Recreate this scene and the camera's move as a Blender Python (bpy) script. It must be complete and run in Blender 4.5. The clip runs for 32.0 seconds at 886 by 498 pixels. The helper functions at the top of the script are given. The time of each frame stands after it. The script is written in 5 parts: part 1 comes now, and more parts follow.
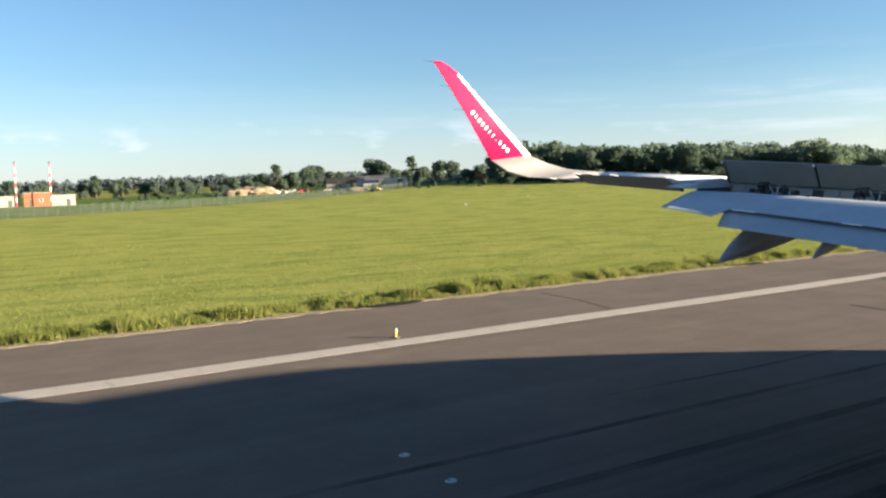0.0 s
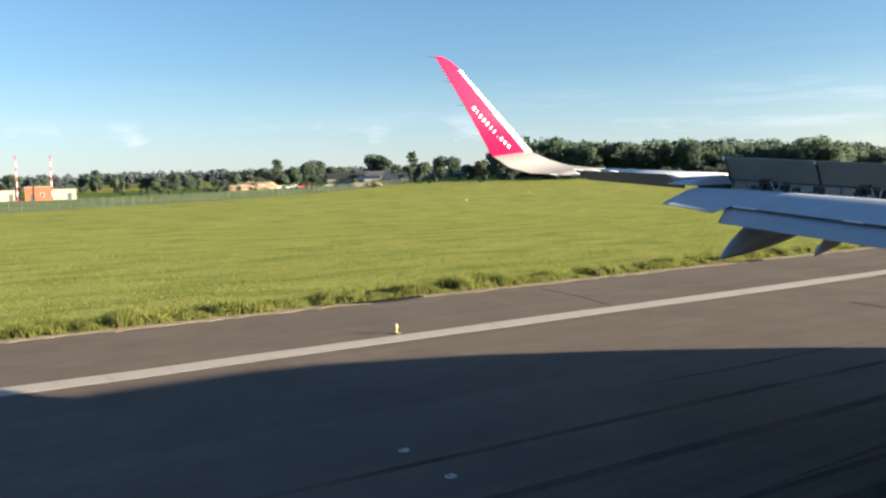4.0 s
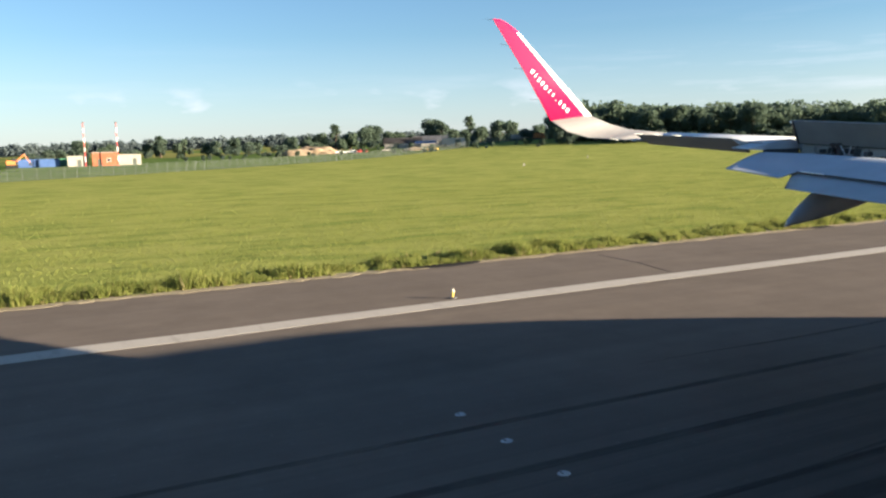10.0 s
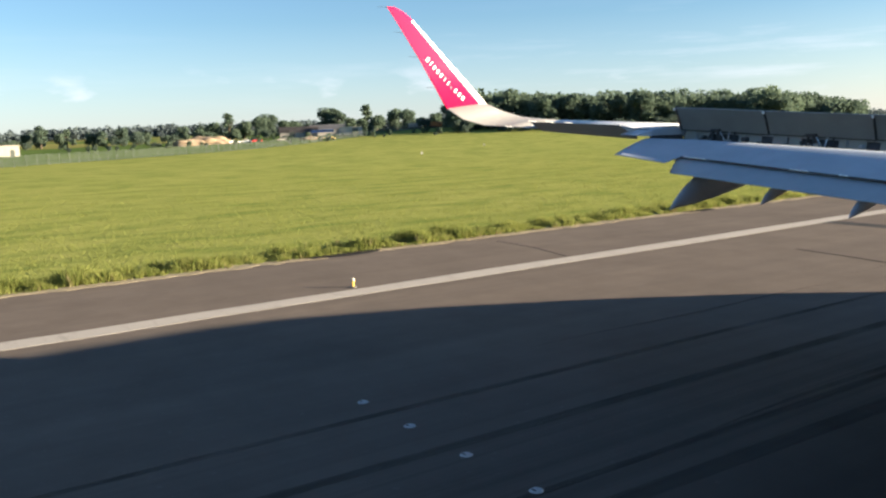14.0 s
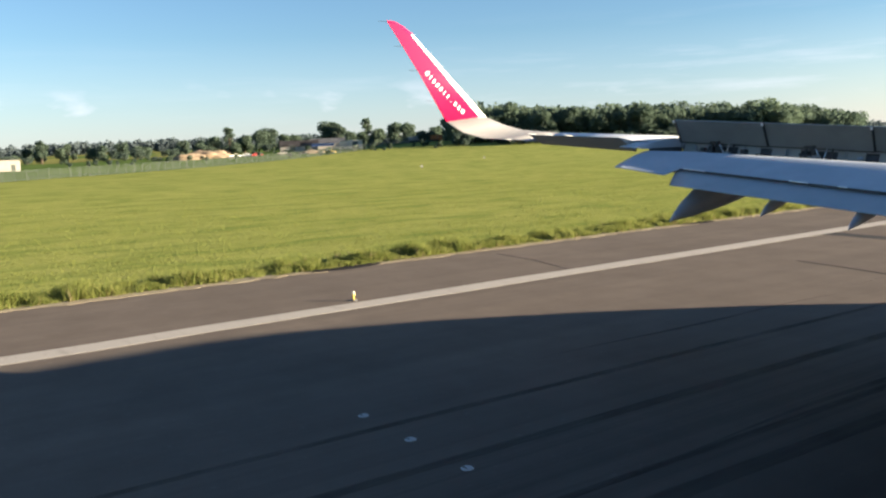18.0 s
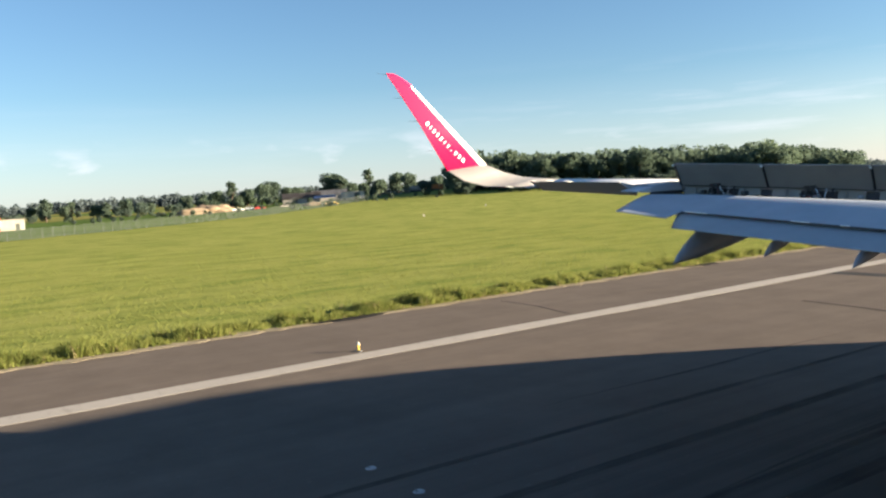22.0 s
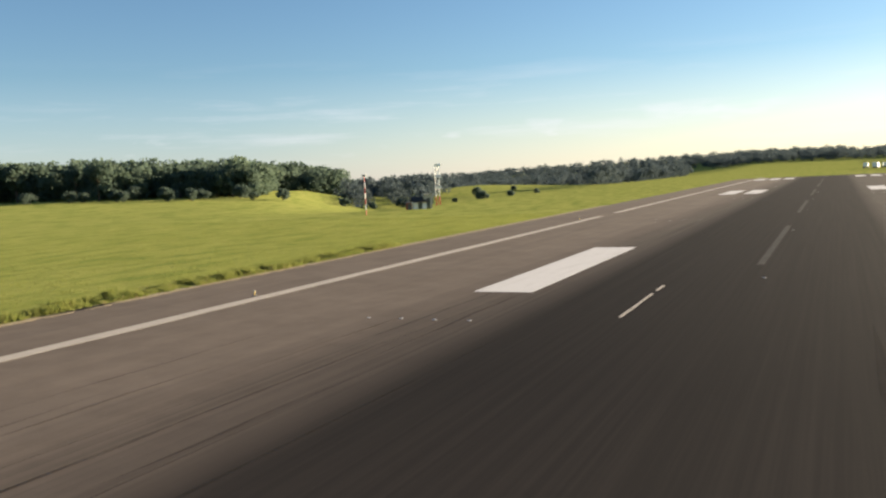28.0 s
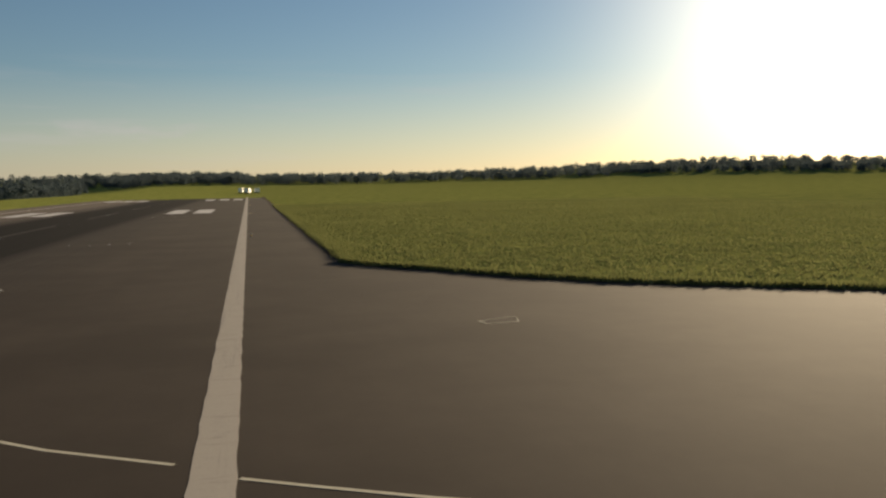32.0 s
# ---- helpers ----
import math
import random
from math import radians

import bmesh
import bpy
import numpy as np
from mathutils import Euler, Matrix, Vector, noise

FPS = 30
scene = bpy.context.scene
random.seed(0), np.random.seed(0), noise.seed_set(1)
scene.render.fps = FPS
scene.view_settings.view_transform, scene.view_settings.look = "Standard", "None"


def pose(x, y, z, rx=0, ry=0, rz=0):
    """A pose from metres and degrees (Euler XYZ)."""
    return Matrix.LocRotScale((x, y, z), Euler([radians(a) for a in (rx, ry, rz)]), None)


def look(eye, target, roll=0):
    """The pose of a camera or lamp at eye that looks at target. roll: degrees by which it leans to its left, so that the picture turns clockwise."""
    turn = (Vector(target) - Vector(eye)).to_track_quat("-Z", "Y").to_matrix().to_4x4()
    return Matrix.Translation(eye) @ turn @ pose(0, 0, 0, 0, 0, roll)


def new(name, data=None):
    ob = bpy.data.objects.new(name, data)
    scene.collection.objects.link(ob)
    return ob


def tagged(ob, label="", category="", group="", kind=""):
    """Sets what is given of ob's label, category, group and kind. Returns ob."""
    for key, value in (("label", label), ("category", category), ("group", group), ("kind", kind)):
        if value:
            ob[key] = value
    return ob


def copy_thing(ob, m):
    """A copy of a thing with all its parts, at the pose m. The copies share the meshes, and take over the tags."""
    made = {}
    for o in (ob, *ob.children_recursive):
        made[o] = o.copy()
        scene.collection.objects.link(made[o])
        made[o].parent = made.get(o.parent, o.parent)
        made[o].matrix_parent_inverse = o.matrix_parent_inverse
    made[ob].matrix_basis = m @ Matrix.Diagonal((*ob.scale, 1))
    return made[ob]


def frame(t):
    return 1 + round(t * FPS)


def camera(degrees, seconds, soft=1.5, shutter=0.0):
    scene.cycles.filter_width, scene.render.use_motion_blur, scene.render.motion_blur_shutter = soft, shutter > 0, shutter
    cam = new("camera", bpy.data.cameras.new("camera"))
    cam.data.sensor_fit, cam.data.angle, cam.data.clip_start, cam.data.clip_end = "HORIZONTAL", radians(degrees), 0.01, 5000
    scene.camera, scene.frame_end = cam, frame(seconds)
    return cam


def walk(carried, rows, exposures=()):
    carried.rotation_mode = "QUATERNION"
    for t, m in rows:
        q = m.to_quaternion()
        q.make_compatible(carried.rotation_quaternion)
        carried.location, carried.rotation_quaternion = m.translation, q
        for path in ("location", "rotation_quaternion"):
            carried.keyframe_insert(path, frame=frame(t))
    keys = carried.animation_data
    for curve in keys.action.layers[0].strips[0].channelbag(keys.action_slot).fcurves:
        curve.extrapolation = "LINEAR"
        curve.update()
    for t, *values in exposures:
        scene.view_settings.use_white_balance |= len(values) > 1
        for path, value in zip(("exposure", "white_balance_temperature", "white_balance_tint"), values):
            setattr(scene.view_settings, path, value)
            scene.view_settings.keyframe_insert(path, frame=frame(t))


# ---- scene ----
# ---- camera and its way ----
cam = camera(56.1, 32.0, soft=2.4)
# seconds, place of the eye, heading to the left of the runway's axis, tilt, lean
PATH = [
    (0.0, -0.008, 0.001, 4.501, 58.94, -4.40, -1.75),
    (0.5, -0.016, 0.007, 4.503, 59.39, -4.88, -1.94),
    (1.0, -0.016, 0.003, 4.504, 59.59, -5.47, -2.12),
    (1.5, -0.012, 0.007, 4.502, 59.18, -6.29, -1.65),
    (2.0, -0.013, 0.007, 4.502, 59.28, -6.15, -2.28),
    (2.5, -0.008, 0.003, 4.502, 58.88, -5.69, -1.91),
    (4.5, -0.010, 0.001, 4.502, 58.91, -4.20, -1.30),
    (5.0, -0.002, -0.005, 4.501, 58.35, -3.53, -1.28),
    (5.5, 0.007, -0.009, 4.499, 57.95, -3.70, -1.37),
    (6.0, -0.016, 0.004, 4.503, 59.30, -3.67, -1.56),
    (6.5, -0.051, 0.009, 4.512, 61.36, -4.05, -1.78),
    (7.0, -0.027, 0.006, 4.507, 61.62, -4.07, -1.72),
    (7.5, -0.030, 0.007, 4.508, 61.95, -4.92, -1.80),
    (8.0, -0.025, 0.006, 4.506, 61.69, -4.84, -1.95),
    (8.5, -0.025, 0.006, 4.507, 61.60, -5.06, -1.40),
    (9.0, -0.030, 0.007, 4.508, 62.00, -5.24, -1.40),
    (9.5, -0.042, 0.012, 4.510, 63.09, -6.43, -2.03),
    (10.0, -0.039, 0.012, 4.510, 62.98, -7.00, -1.69),
    (10.5, -0.032, 0.010, 4.508, 62.55, -6.78, -2.10),
    (11.0, -0.026, 0.008, 4.507, 62.12, -6.60, -1.64),
    (11.5, -0.028, 0.007, 4.506, 60.66, -7.45, -1.63),
    (12.0, 0.012, -0.004, 4.498, 57.80, -7.58, -1.55),
    (12.5, 0.036, -0.018, 4.493, 56.13, -6.93, -1.41),
    (13.0, 0.033, -0.016, 4.494, 56.34, -7.26, -2.04),
    (13.5, 0.030, -0.014, 4.494, 56.29, -8.05, -2.12),
    (14.0, 0.028, -0.014, 4.495, 56.06, -7.99, -2.03),
    (14.5, 0.034, -0.019, 4.494, 55.70, -7.23, -1.99),
    (16.5, 0.039, -0.019, 4.493, 56.22, -6.87, -2.01),
    (17.0, 0.038, -0.020, 4.493, 55.96, -6.58, -2.08),
    (17.5, 0.042, -0.021, 4.492, 55.93, -6.60, -2.02),
    (18.0, 0.037, -0.018, 4.493, 56.05, -7.09, -2.23),
    (18.5, 0.033, -0.016, 4.495, 56.18, -7.46, -1.97),
    (19.0, 0.027, -0.011, 4.496, 56.80, -7.94, -2.05),
    (19.5, 0.025, -0.010, 4.496, 56.96, -8.31, -2.17),
    (20.0, 0.021, -0.007, 4.496, 57.02, -8.95, -2.30),
    (20.5, 0.020, -0.006, 4.497, 56.73, -9.79, -2.50),
    (21.0, 0.030, -0.012, 4.494, 56.30, -9.09, -2.86),
    (21.5, 0.042, -0.021, 4.491, 56.43, -5.72, -3.68),
    (22.0, 0.039, -0.024, 4.492, 56.11, -3.75, -3.61),
    (22.5, 0.040, -0.026, 4.493, 55.56, -3.48, -2.74),
    (23.0, 0.053, -0.036, 4.492, 53.20, -3.27, -0.77),
    (23.5, 0.070, -0.044, 4.488, 51.58, -2.32, -0.57),
    (24.0, 0.061, -0.038, 4.489, 52.45, -4.65, -1.81),
    (24.5, 0.056, -0.036, 4.490, 53.00, -4.07, -1.80),
    (25.0, 0.061, -0.038, 4.488, 52.63, -3.84, -1.67),
    (25.5, 0.065, -0.041, 4.488, 52.12, -3.29, -1.30),
    (26.0, 0.079, -0.047, 4.485, 51.06, -2.43, -1.45),
    (26.5, 0.080, -0.049, 4.484, 50.81, -1.92, -1.29),
    (26.6, -0.550, 0.350, 4.530, 50.40, -2.00, -1.30),
    (26.8, -1.300, 4.000, 5.000, 48.80, -2.60, -1.40),
    (27.1, -1.800, 12.500, 5.900, 44.80, -3.40, -1.70),
    (27.4, -1.300, 22.500, 6.300, 39.20, -4.10, -2.10),
    (27.7, 1.000, 32.000, 6.400, 32.50, -4.60, -2.50),
    (28.0, 5.300, 37.300, 5.500, 25.50, -4.80, -2.80),
    (28.2, 7.800, 39.700, 4.900, 20.80, -4.80, -2.90),
    (28.5, 9.620, 41.250, 4.500, 14.19, -4.78, -2.95),
    (29.0, 11.110, 43.610, 4.500, 9.10, -4.90, -1.21),
    (29.5, 12.750, 46.190, 4.500, 4.98, -4.70, -1.42),
    (30.0, 14.610, 48.540, 4.500, 2.39, -4.69, -2.33),
    (30.5, 16.420, 50.730, 4.500, -1.87, -4.68, -2.25),
    (31.0, 19.240, 52.510, 4.500, -5.08, -4.29, -2.19),
    (31.5, 21.950, 54.170, 4.500, -9.96, -3.94, -1.18),
    (32.0, 24.550, 55.750, 4.500, -13.05, -4.55, -0.89),
]

walk(cam, [(t, pose(x, y, z, 90 + tilt, 0, head) @ pose(0, 0, 0, 0, 0, lean)) for t, x, y, z, head, tilt, lean in PATH],
     [(0.0, 2.36, 6350, 10), (5.0, 2.3, 6250, 10), (8.0, 2.26, 6250, 10), (11.0, 2.36, 6300, 10), (13.0, 2.4, 6350, 10), (17.0, 2.3, 6350, 10), (19.0, 2.38, 6350, 10), (20.0, 2.46, 6400, 10), (21.0, 2.54, 6450, 10), (22.0, 2.34, 6450, 10), (23.0, 2.38, 6500, 10), (24.2, 2.47, 6600, 10), (25.5, 2.38, 6600, 10), (26.5, 2.28, 6600, 10), (28.5, 2.02, 6700, 10), (30.0, 1.78, 7100, 10), (31.0, 1.58, 7400, 10), (32.0, 1.04, 7350, 10)])

# ---- sky, sun ----
SUN_AZ, SUN_EL = radians(42.0), radians(10.7)          # to the right of the runway's axis, above the horizon
world = bpy.data.worlds.new("world")
scene.world = world
world.use_nodes = True
wn, wl = world.node_tree.nodes, world.node_tree.links
sky = wn.new("ShaderNodeTexSky")
sky.sky_type, sky.sun_disc = "NISHITA", False
sky.sun_elevation, sky.sun_rotation = SUN_EL, SUN_AZ
sky.altitude, sky.air_density, sky.dust_density, sky.ozone_density = 160, 1.0, 0.3, 3.4
wco = wn.new("ShaderNodeTexCoord")
wmap = wn.new("ShaderNodeMapping")
wmap.inputs["Scale"].default_value = (2.2, 2.2, 26.0)
wl.new(wco.outputs["Generated"], wmap.inputs["Vector"])
cloud = wn.new("ShaderNodeTexNoise")
cloud.inputs["Scale"].default_value, cloud.inputs["Detail"].default_value, cloud.inputs["Roughness"].default_value = 1.6, 7.0, 0.62
wl.new(wmap.outputs[0], cloud.inputs["Vector"])
thick = wn.new("ShaderNodeMapRange")
for k, v in zip(("From Min", "From Max", "To Min", "To Max"), (0.52, 0.76, 0.0, 0.42)):
    thick.inputs[k].default_value = v
wl.new(cloud.outputs["Fac"], thick.inputs["Value"])
wsep = wn.new("ShaderNodeSeparateXYZ")
wl.new(wco.outputs["Generated"], wsep.inputs[0])
band = wn.new("ShaderNodeValToRGB")                  # clouds lie in a low band only
ramp = band.color_ramp
ramp.elements[0].position, ramp.elements[0].color = 0.01, (0.35, 0.35, 0.35, 1)
ramp.elements[1].position, ramp.elements[1].color = 0.15, (0, 0, 0, 1)
mid = ramp.elements.new(0.07)
mid.color = (1, 1, 1, 1)
wl.new(wsep.outputs["Z"], band.inputs["Fac"])
haze = wn.new("ShaderNodeMapRange")                  # a pale veil along the horizon
for k, v in zip(("From Min", "From Max", "To Min", "To Max"), (0.0, 0.13, 0.37, 0.0)):
    haze.inputs[k].default_value = v
wl.new(wsep.outputs["Z"], haze.inputs["Value"])
amount = wn.new("ShaderNodeMath")
amount.operation = "MULTIPLY_ADD"
side = wn.new("ShaderNodeMapRange")                  # more cloud towards the sun's side
for k, v in zip(("From Min", "From Max", "To Min", "To Max"), (-0.95, -0.6, 0.2, 1.0)):
    side.inputs[k].default_value = v
wl.new(wsep.outputs["X"], side.inputs["Value"])
streaks = wn.new("ShaderNodeMath")
streaks.operation = "MULTIPLY"
wl.new(thick.outputs[0], streaks.inputs[0])
wl.new(side.outputs[0], streaks.inputs[1])
wl.new(streaks.outputs[0], amount.inputs[0])
puff_map = wn.new("ShaderNodeMapping")
puff_map.inputs["Scale"].default_value = (7.0, 7.0, 22.0)
wl.new(wco.outputs["Generated"], puff_map.inputs["Vector"])
puff = wn.new("ShaderNodeTexNoise")
puff.inputs["Scale"].default_value, puff.inputs["Detail"].default_value = 1.7, 5.0
wl.new(puff_map.outputs[0], puff.inputs["Vector"])
puffs = wn.new("ShaderNodeMapRange")                 # a few small far cumulus clouds
for k, v in zip(("From Min", "From Max", "To Min", "To Max"), (0.58, 0.74, 0.0, 0.6)):
    puffs.inputs[k].default_value = v
wl.new(puff.outputs["Fac"], puffs.inputs["Value"])
low_band = wn.new("ShaderNodeValToRGB")
low_band.color_ramp.elements[0].position, low_band.color_ramp.elements[0].color = 0.028, (0, 0, 0, 1)
low_band.color_ramp.elements[1].position, low_band.color_ramp.elements[1].color = 0.085, (0, 0, 0, 1)
low_band.color_ramp.elements.new(0.045).color = (1, 1, 1, 1)
wl.new(wsep.outputs["Z"], low_band.inputs["Fac"])
cumulus = wn.new("ShaderNodeMath")
cumulus.operation = "MULTIPLY"
wl.new(puffs.outputs[0], cumulus.inputs[0])
wl.new(low_band.outputs[0], cumulus.inputs[1])
wl.new(band.outputs[0], amount.inputs[1])
veil = wn.new("ShaderNodeMix")
veil.data_type, veil.blend_type = "RGBA", "LIGHTEN"
toward = wn.new("ShaderNodeVectorMath")              # the veil turns warm and bright towards the sun
toward.operation = "DOT_PRODUCT"
toward.inputs[1].default_value = (math.sin(SUN_AZ), math.cos(SUN_AZ), 0)
wl.new(wco.outputs["Generated"], toward.inputs[0])
warm = wn.new("ShaderNodeMapRange")
for k, v in zip(("From Min", "From Max", "To Min", "To Max"), (0.15, 1.0, 0.0, 1.0)):
    warm.inputs[k].default_value = v
wl.new(toward.outputs["Value"], warm.inputs["Value"])
tint = wn.new("ShaderNodeMix")
tint.data_type = "RGBA"
tint.inputs["A"].default_value, tint.inputs["B"].default_value = (4.15, 4.5, 5.8, 1), (12.5, 10.2, 7.4, 1)
wl.new(warm.outputs[0], tint.inputs["Factor"])
wl.new(tint.outputs["Result"], veil.inputs["B"])
wl.new(haze.outputs[0], veil.inputs["Factor"])
wl.new(sky.outputs[0], veil.inputs["A"])
heaped = wn.new("ShaderNodeMix")
heaped.data_type, heaped.blend_type = "RGBA", "LIGHTEN"
heaped.inputs["B"].default_value = (6.0, 5.9, 6.4, 1)
wl.new(cumulus.outputs[0], amount.inputs[2])
wl.new(amount.outputs[0], heaped.inputs["Factor"])
wl.new(veil.outputs["Result"], heaped.inputs["A"])
glow_dot = wn.new("ShaderNodeVectorMath")            # the bright aureole round the low sun
glow_dot.operation = "DOT_PRODUCT"
glow_dot.inputs[1].default_value = (math.sin(SUN_AZ) * math.cos(SUN_EL), math.cos(SUN_AZ) * math.cos(SUN_EL), math.sin(SUN_EL))
wl.new(wco.outputs["Generated"], glow_dot.inputs[0])
glow_top = wn.new("ShaderNodeMath")
glow_top.operation = "MAXIMUM"
wl.new(glow_dot.outputs["Value"], glow_top.inputs[0])
glow = wn.new("ShaderNodeMath")
glow.operation, glow.inputs[1].default_value = "POWER", 50.0
wl.new(glow_top.outputs[0], glow.inputs[0])
aureole = wn.new("ShaderNodeMix")
aureole.data_type, aureole.blend_type = "RGBA", "ADD"
aureole.clamp_factor = False
aureole.inputs["B"].default_value = (17.0, 15.4, 12.3, 1)
wl.new(glow.outputs[0], aureole.inputs["Factor"])
wl.new(heaped.outputs["Result"], aureole.inputs["A"])
wl.new(aureole.outputs["Result"], wn["Background"].inputs["Color"])
wn["Background"].inputs["Strength"].default_value = 0.042

sun = new("sun", bpy.data.lights.new("sun", "SUN"))
sun.data.energy, sun.data.angle, sun.data.color = 5.0, radians(0.5), (1.0, 0.83, 0.60)
sun.matrix_world = look((math.sin(SUN_AZ) * 100, math.cos(SUN_AZ) * 100, math.tan(SUN_EL) * 100), (0, 0, 0))


# ---- materials ----
def nodes_of(name, rough=0.6, metal=0.0):
    m = bpy.data.materials.new(name)
    m.use_nodes = True
    n, l = m.node_tree.nodes, m.node_tree.links
    b = n["Principled BSDF"]
    b.inputs["Roughness"].default_value, b.inputs["Metallic"].default_value = rough, metal
    return m, n, l, b


def noise_node(n, l, vector, scale, detail=4.0, rough=0.6):
    t = n.new("ShaderNodeTexNoise")
    t.inputs["Scale"].default_value, t.inputs["Detail"].default_value, t.inputs["Roughness"].default_value = scale, detail, rough
    l.new(vector, t.inputs["Vector"])
    return t.outputs["Fac"]


def ranged(n, l, value, a, b, c=0.0, d=1.0):
    r = n.new("ShaderNodeMapRange")
    for k, v in zip(("From Min", "From Max", "To Min", "To Max"), (a, b, c, d)):
        r.inputs[k].default_value = v
    l.new(value, r.inputs["Value"])
    return r.outputs[0]


def mixed(n, l, fac, a, b, kind="MIX"):
    x = n.new("ShaderNodeMix")
    x.data_type, x.blend_type = "RGBA", kind
    for key, v in (("Factor", fac), ("A", a), ("B", b)):
        if isinstance(v, tuple):
            x.inputs[key].default_value = (*v, 1)
        elif isinstance(v, float):
            x.inputs[key].default_value = v
        else:
            l.new(v, x.inputs[key])
    return x.outputs["Result"]


def math_node(n, l, op, a, b=0.0, c=0.0):
    x = n.new("ShaderNodeMath")
    x.operation = op
    for i, v in enumerate((a, b, c)):
        if isinstance(v, (int, float)):
            x.inputs[i].default_value = v
        else:
            l.new(v, x.inputs[i])
    return x.outputs[0]


def bumped(n, l, b, height, strength, distance):
    x = n.new("ShaderNodeBump")
    x.inputs["Strength"].default_value, x.inputs["Distance"].default_value = strength, distance
    l.new(height, x.inputs["Height"])
    l.new(x.outputs[0], b.inputs["Normal"])


def surface(name, c1, c2, rough=0.6, metal=0.0, coarse=1.0, fine=25.0, bump=0.15, depth=0.01, spread=0.0, grain=0.25):
    """Two colours mixed by coarse blotches and fine grain, with relief; spread: how far the pieces differ."""
    m, n, l, b = nodes_of(name, rough, metal)
    if rough > 0.7:
        b.inputs["Specular IOR Level"].default_value = 0.03
    where = n.new("ShaderNodeTexCoord").outputs["Object"]
    big, small = noise_node(n, l, where, coarse, 5.0), noise_node(n, l, where, fine, 3.0)
    fac = math_node(n, l, "ADD", ranged(n, l, big, 0.3, 0.7, 0.0, 1.0 - grain), ranged(n, l, small, 0.3, 0.7, 0.0, grain))
    col = mixed(n, l, fac, c1, c2)
    if spread:
        rnd = n.new("ShaderNodeObjectInfo").outputs["Random"]
        col = mixed(n, l, 1.0, col, mixed(n, l, rnd, (1 - spread,) * 3, (1 + spread,) * 3), "MULTIPLY")
    l.new(col, b.inputs["Base Color"])
    l.new(ranged(n, l, small, 0.2, 0.8, max(rough - 0.1, 0.02), min(rough + 0.1, 1)), b.inputs["Roughness"])
    if bump:
        bumped(n, l, b, small, bump, depth)
    return m


def leafy(name, c1, c2, through_light=0.25, coarse=0.6):
    """Leaves or blades: each island its own tint, some light goes through."""
    m, n, l, b = nodes_of(name, 0.65)
    b.inputs["Specular IOR Level"].default_value = 0.0
    isl = n.new("ShaderNodeNewGeometry")
    col = mixed(n, l, isl.outputs["Random Per Island"], c1, c2)
    big = noise_node(n, l, isl.outputs["Position"], coarse, 3.0)
    col = mixed(n, l, ranged(n, l, big, 0.35, 0.65, 0.0, 0.4), col, tuple(0.7 * v for v in c1))
    l.new(col, b.inputs["Base Color"])
    tr = n.new("ShaderNodeBsdfTranslucent")
    l.new(col, tr.inputs["Color"])
    mx = n.new("ShaderNodeMixShader")
    mx.inputs[0].default_value = through_light
    l.new(b.outputs[0], mx.inputs[1])
    l.new(tr.outputs[0], mx.inputs[2])
    l.new(mx.outputs[0], n["Material Output"].inputs["Surface"])
    return m


AXIS = 1.47                                          # the runway's centre line
FENCE = (-0.787, -0.617, 138.9)                        # outward from the field's far edge


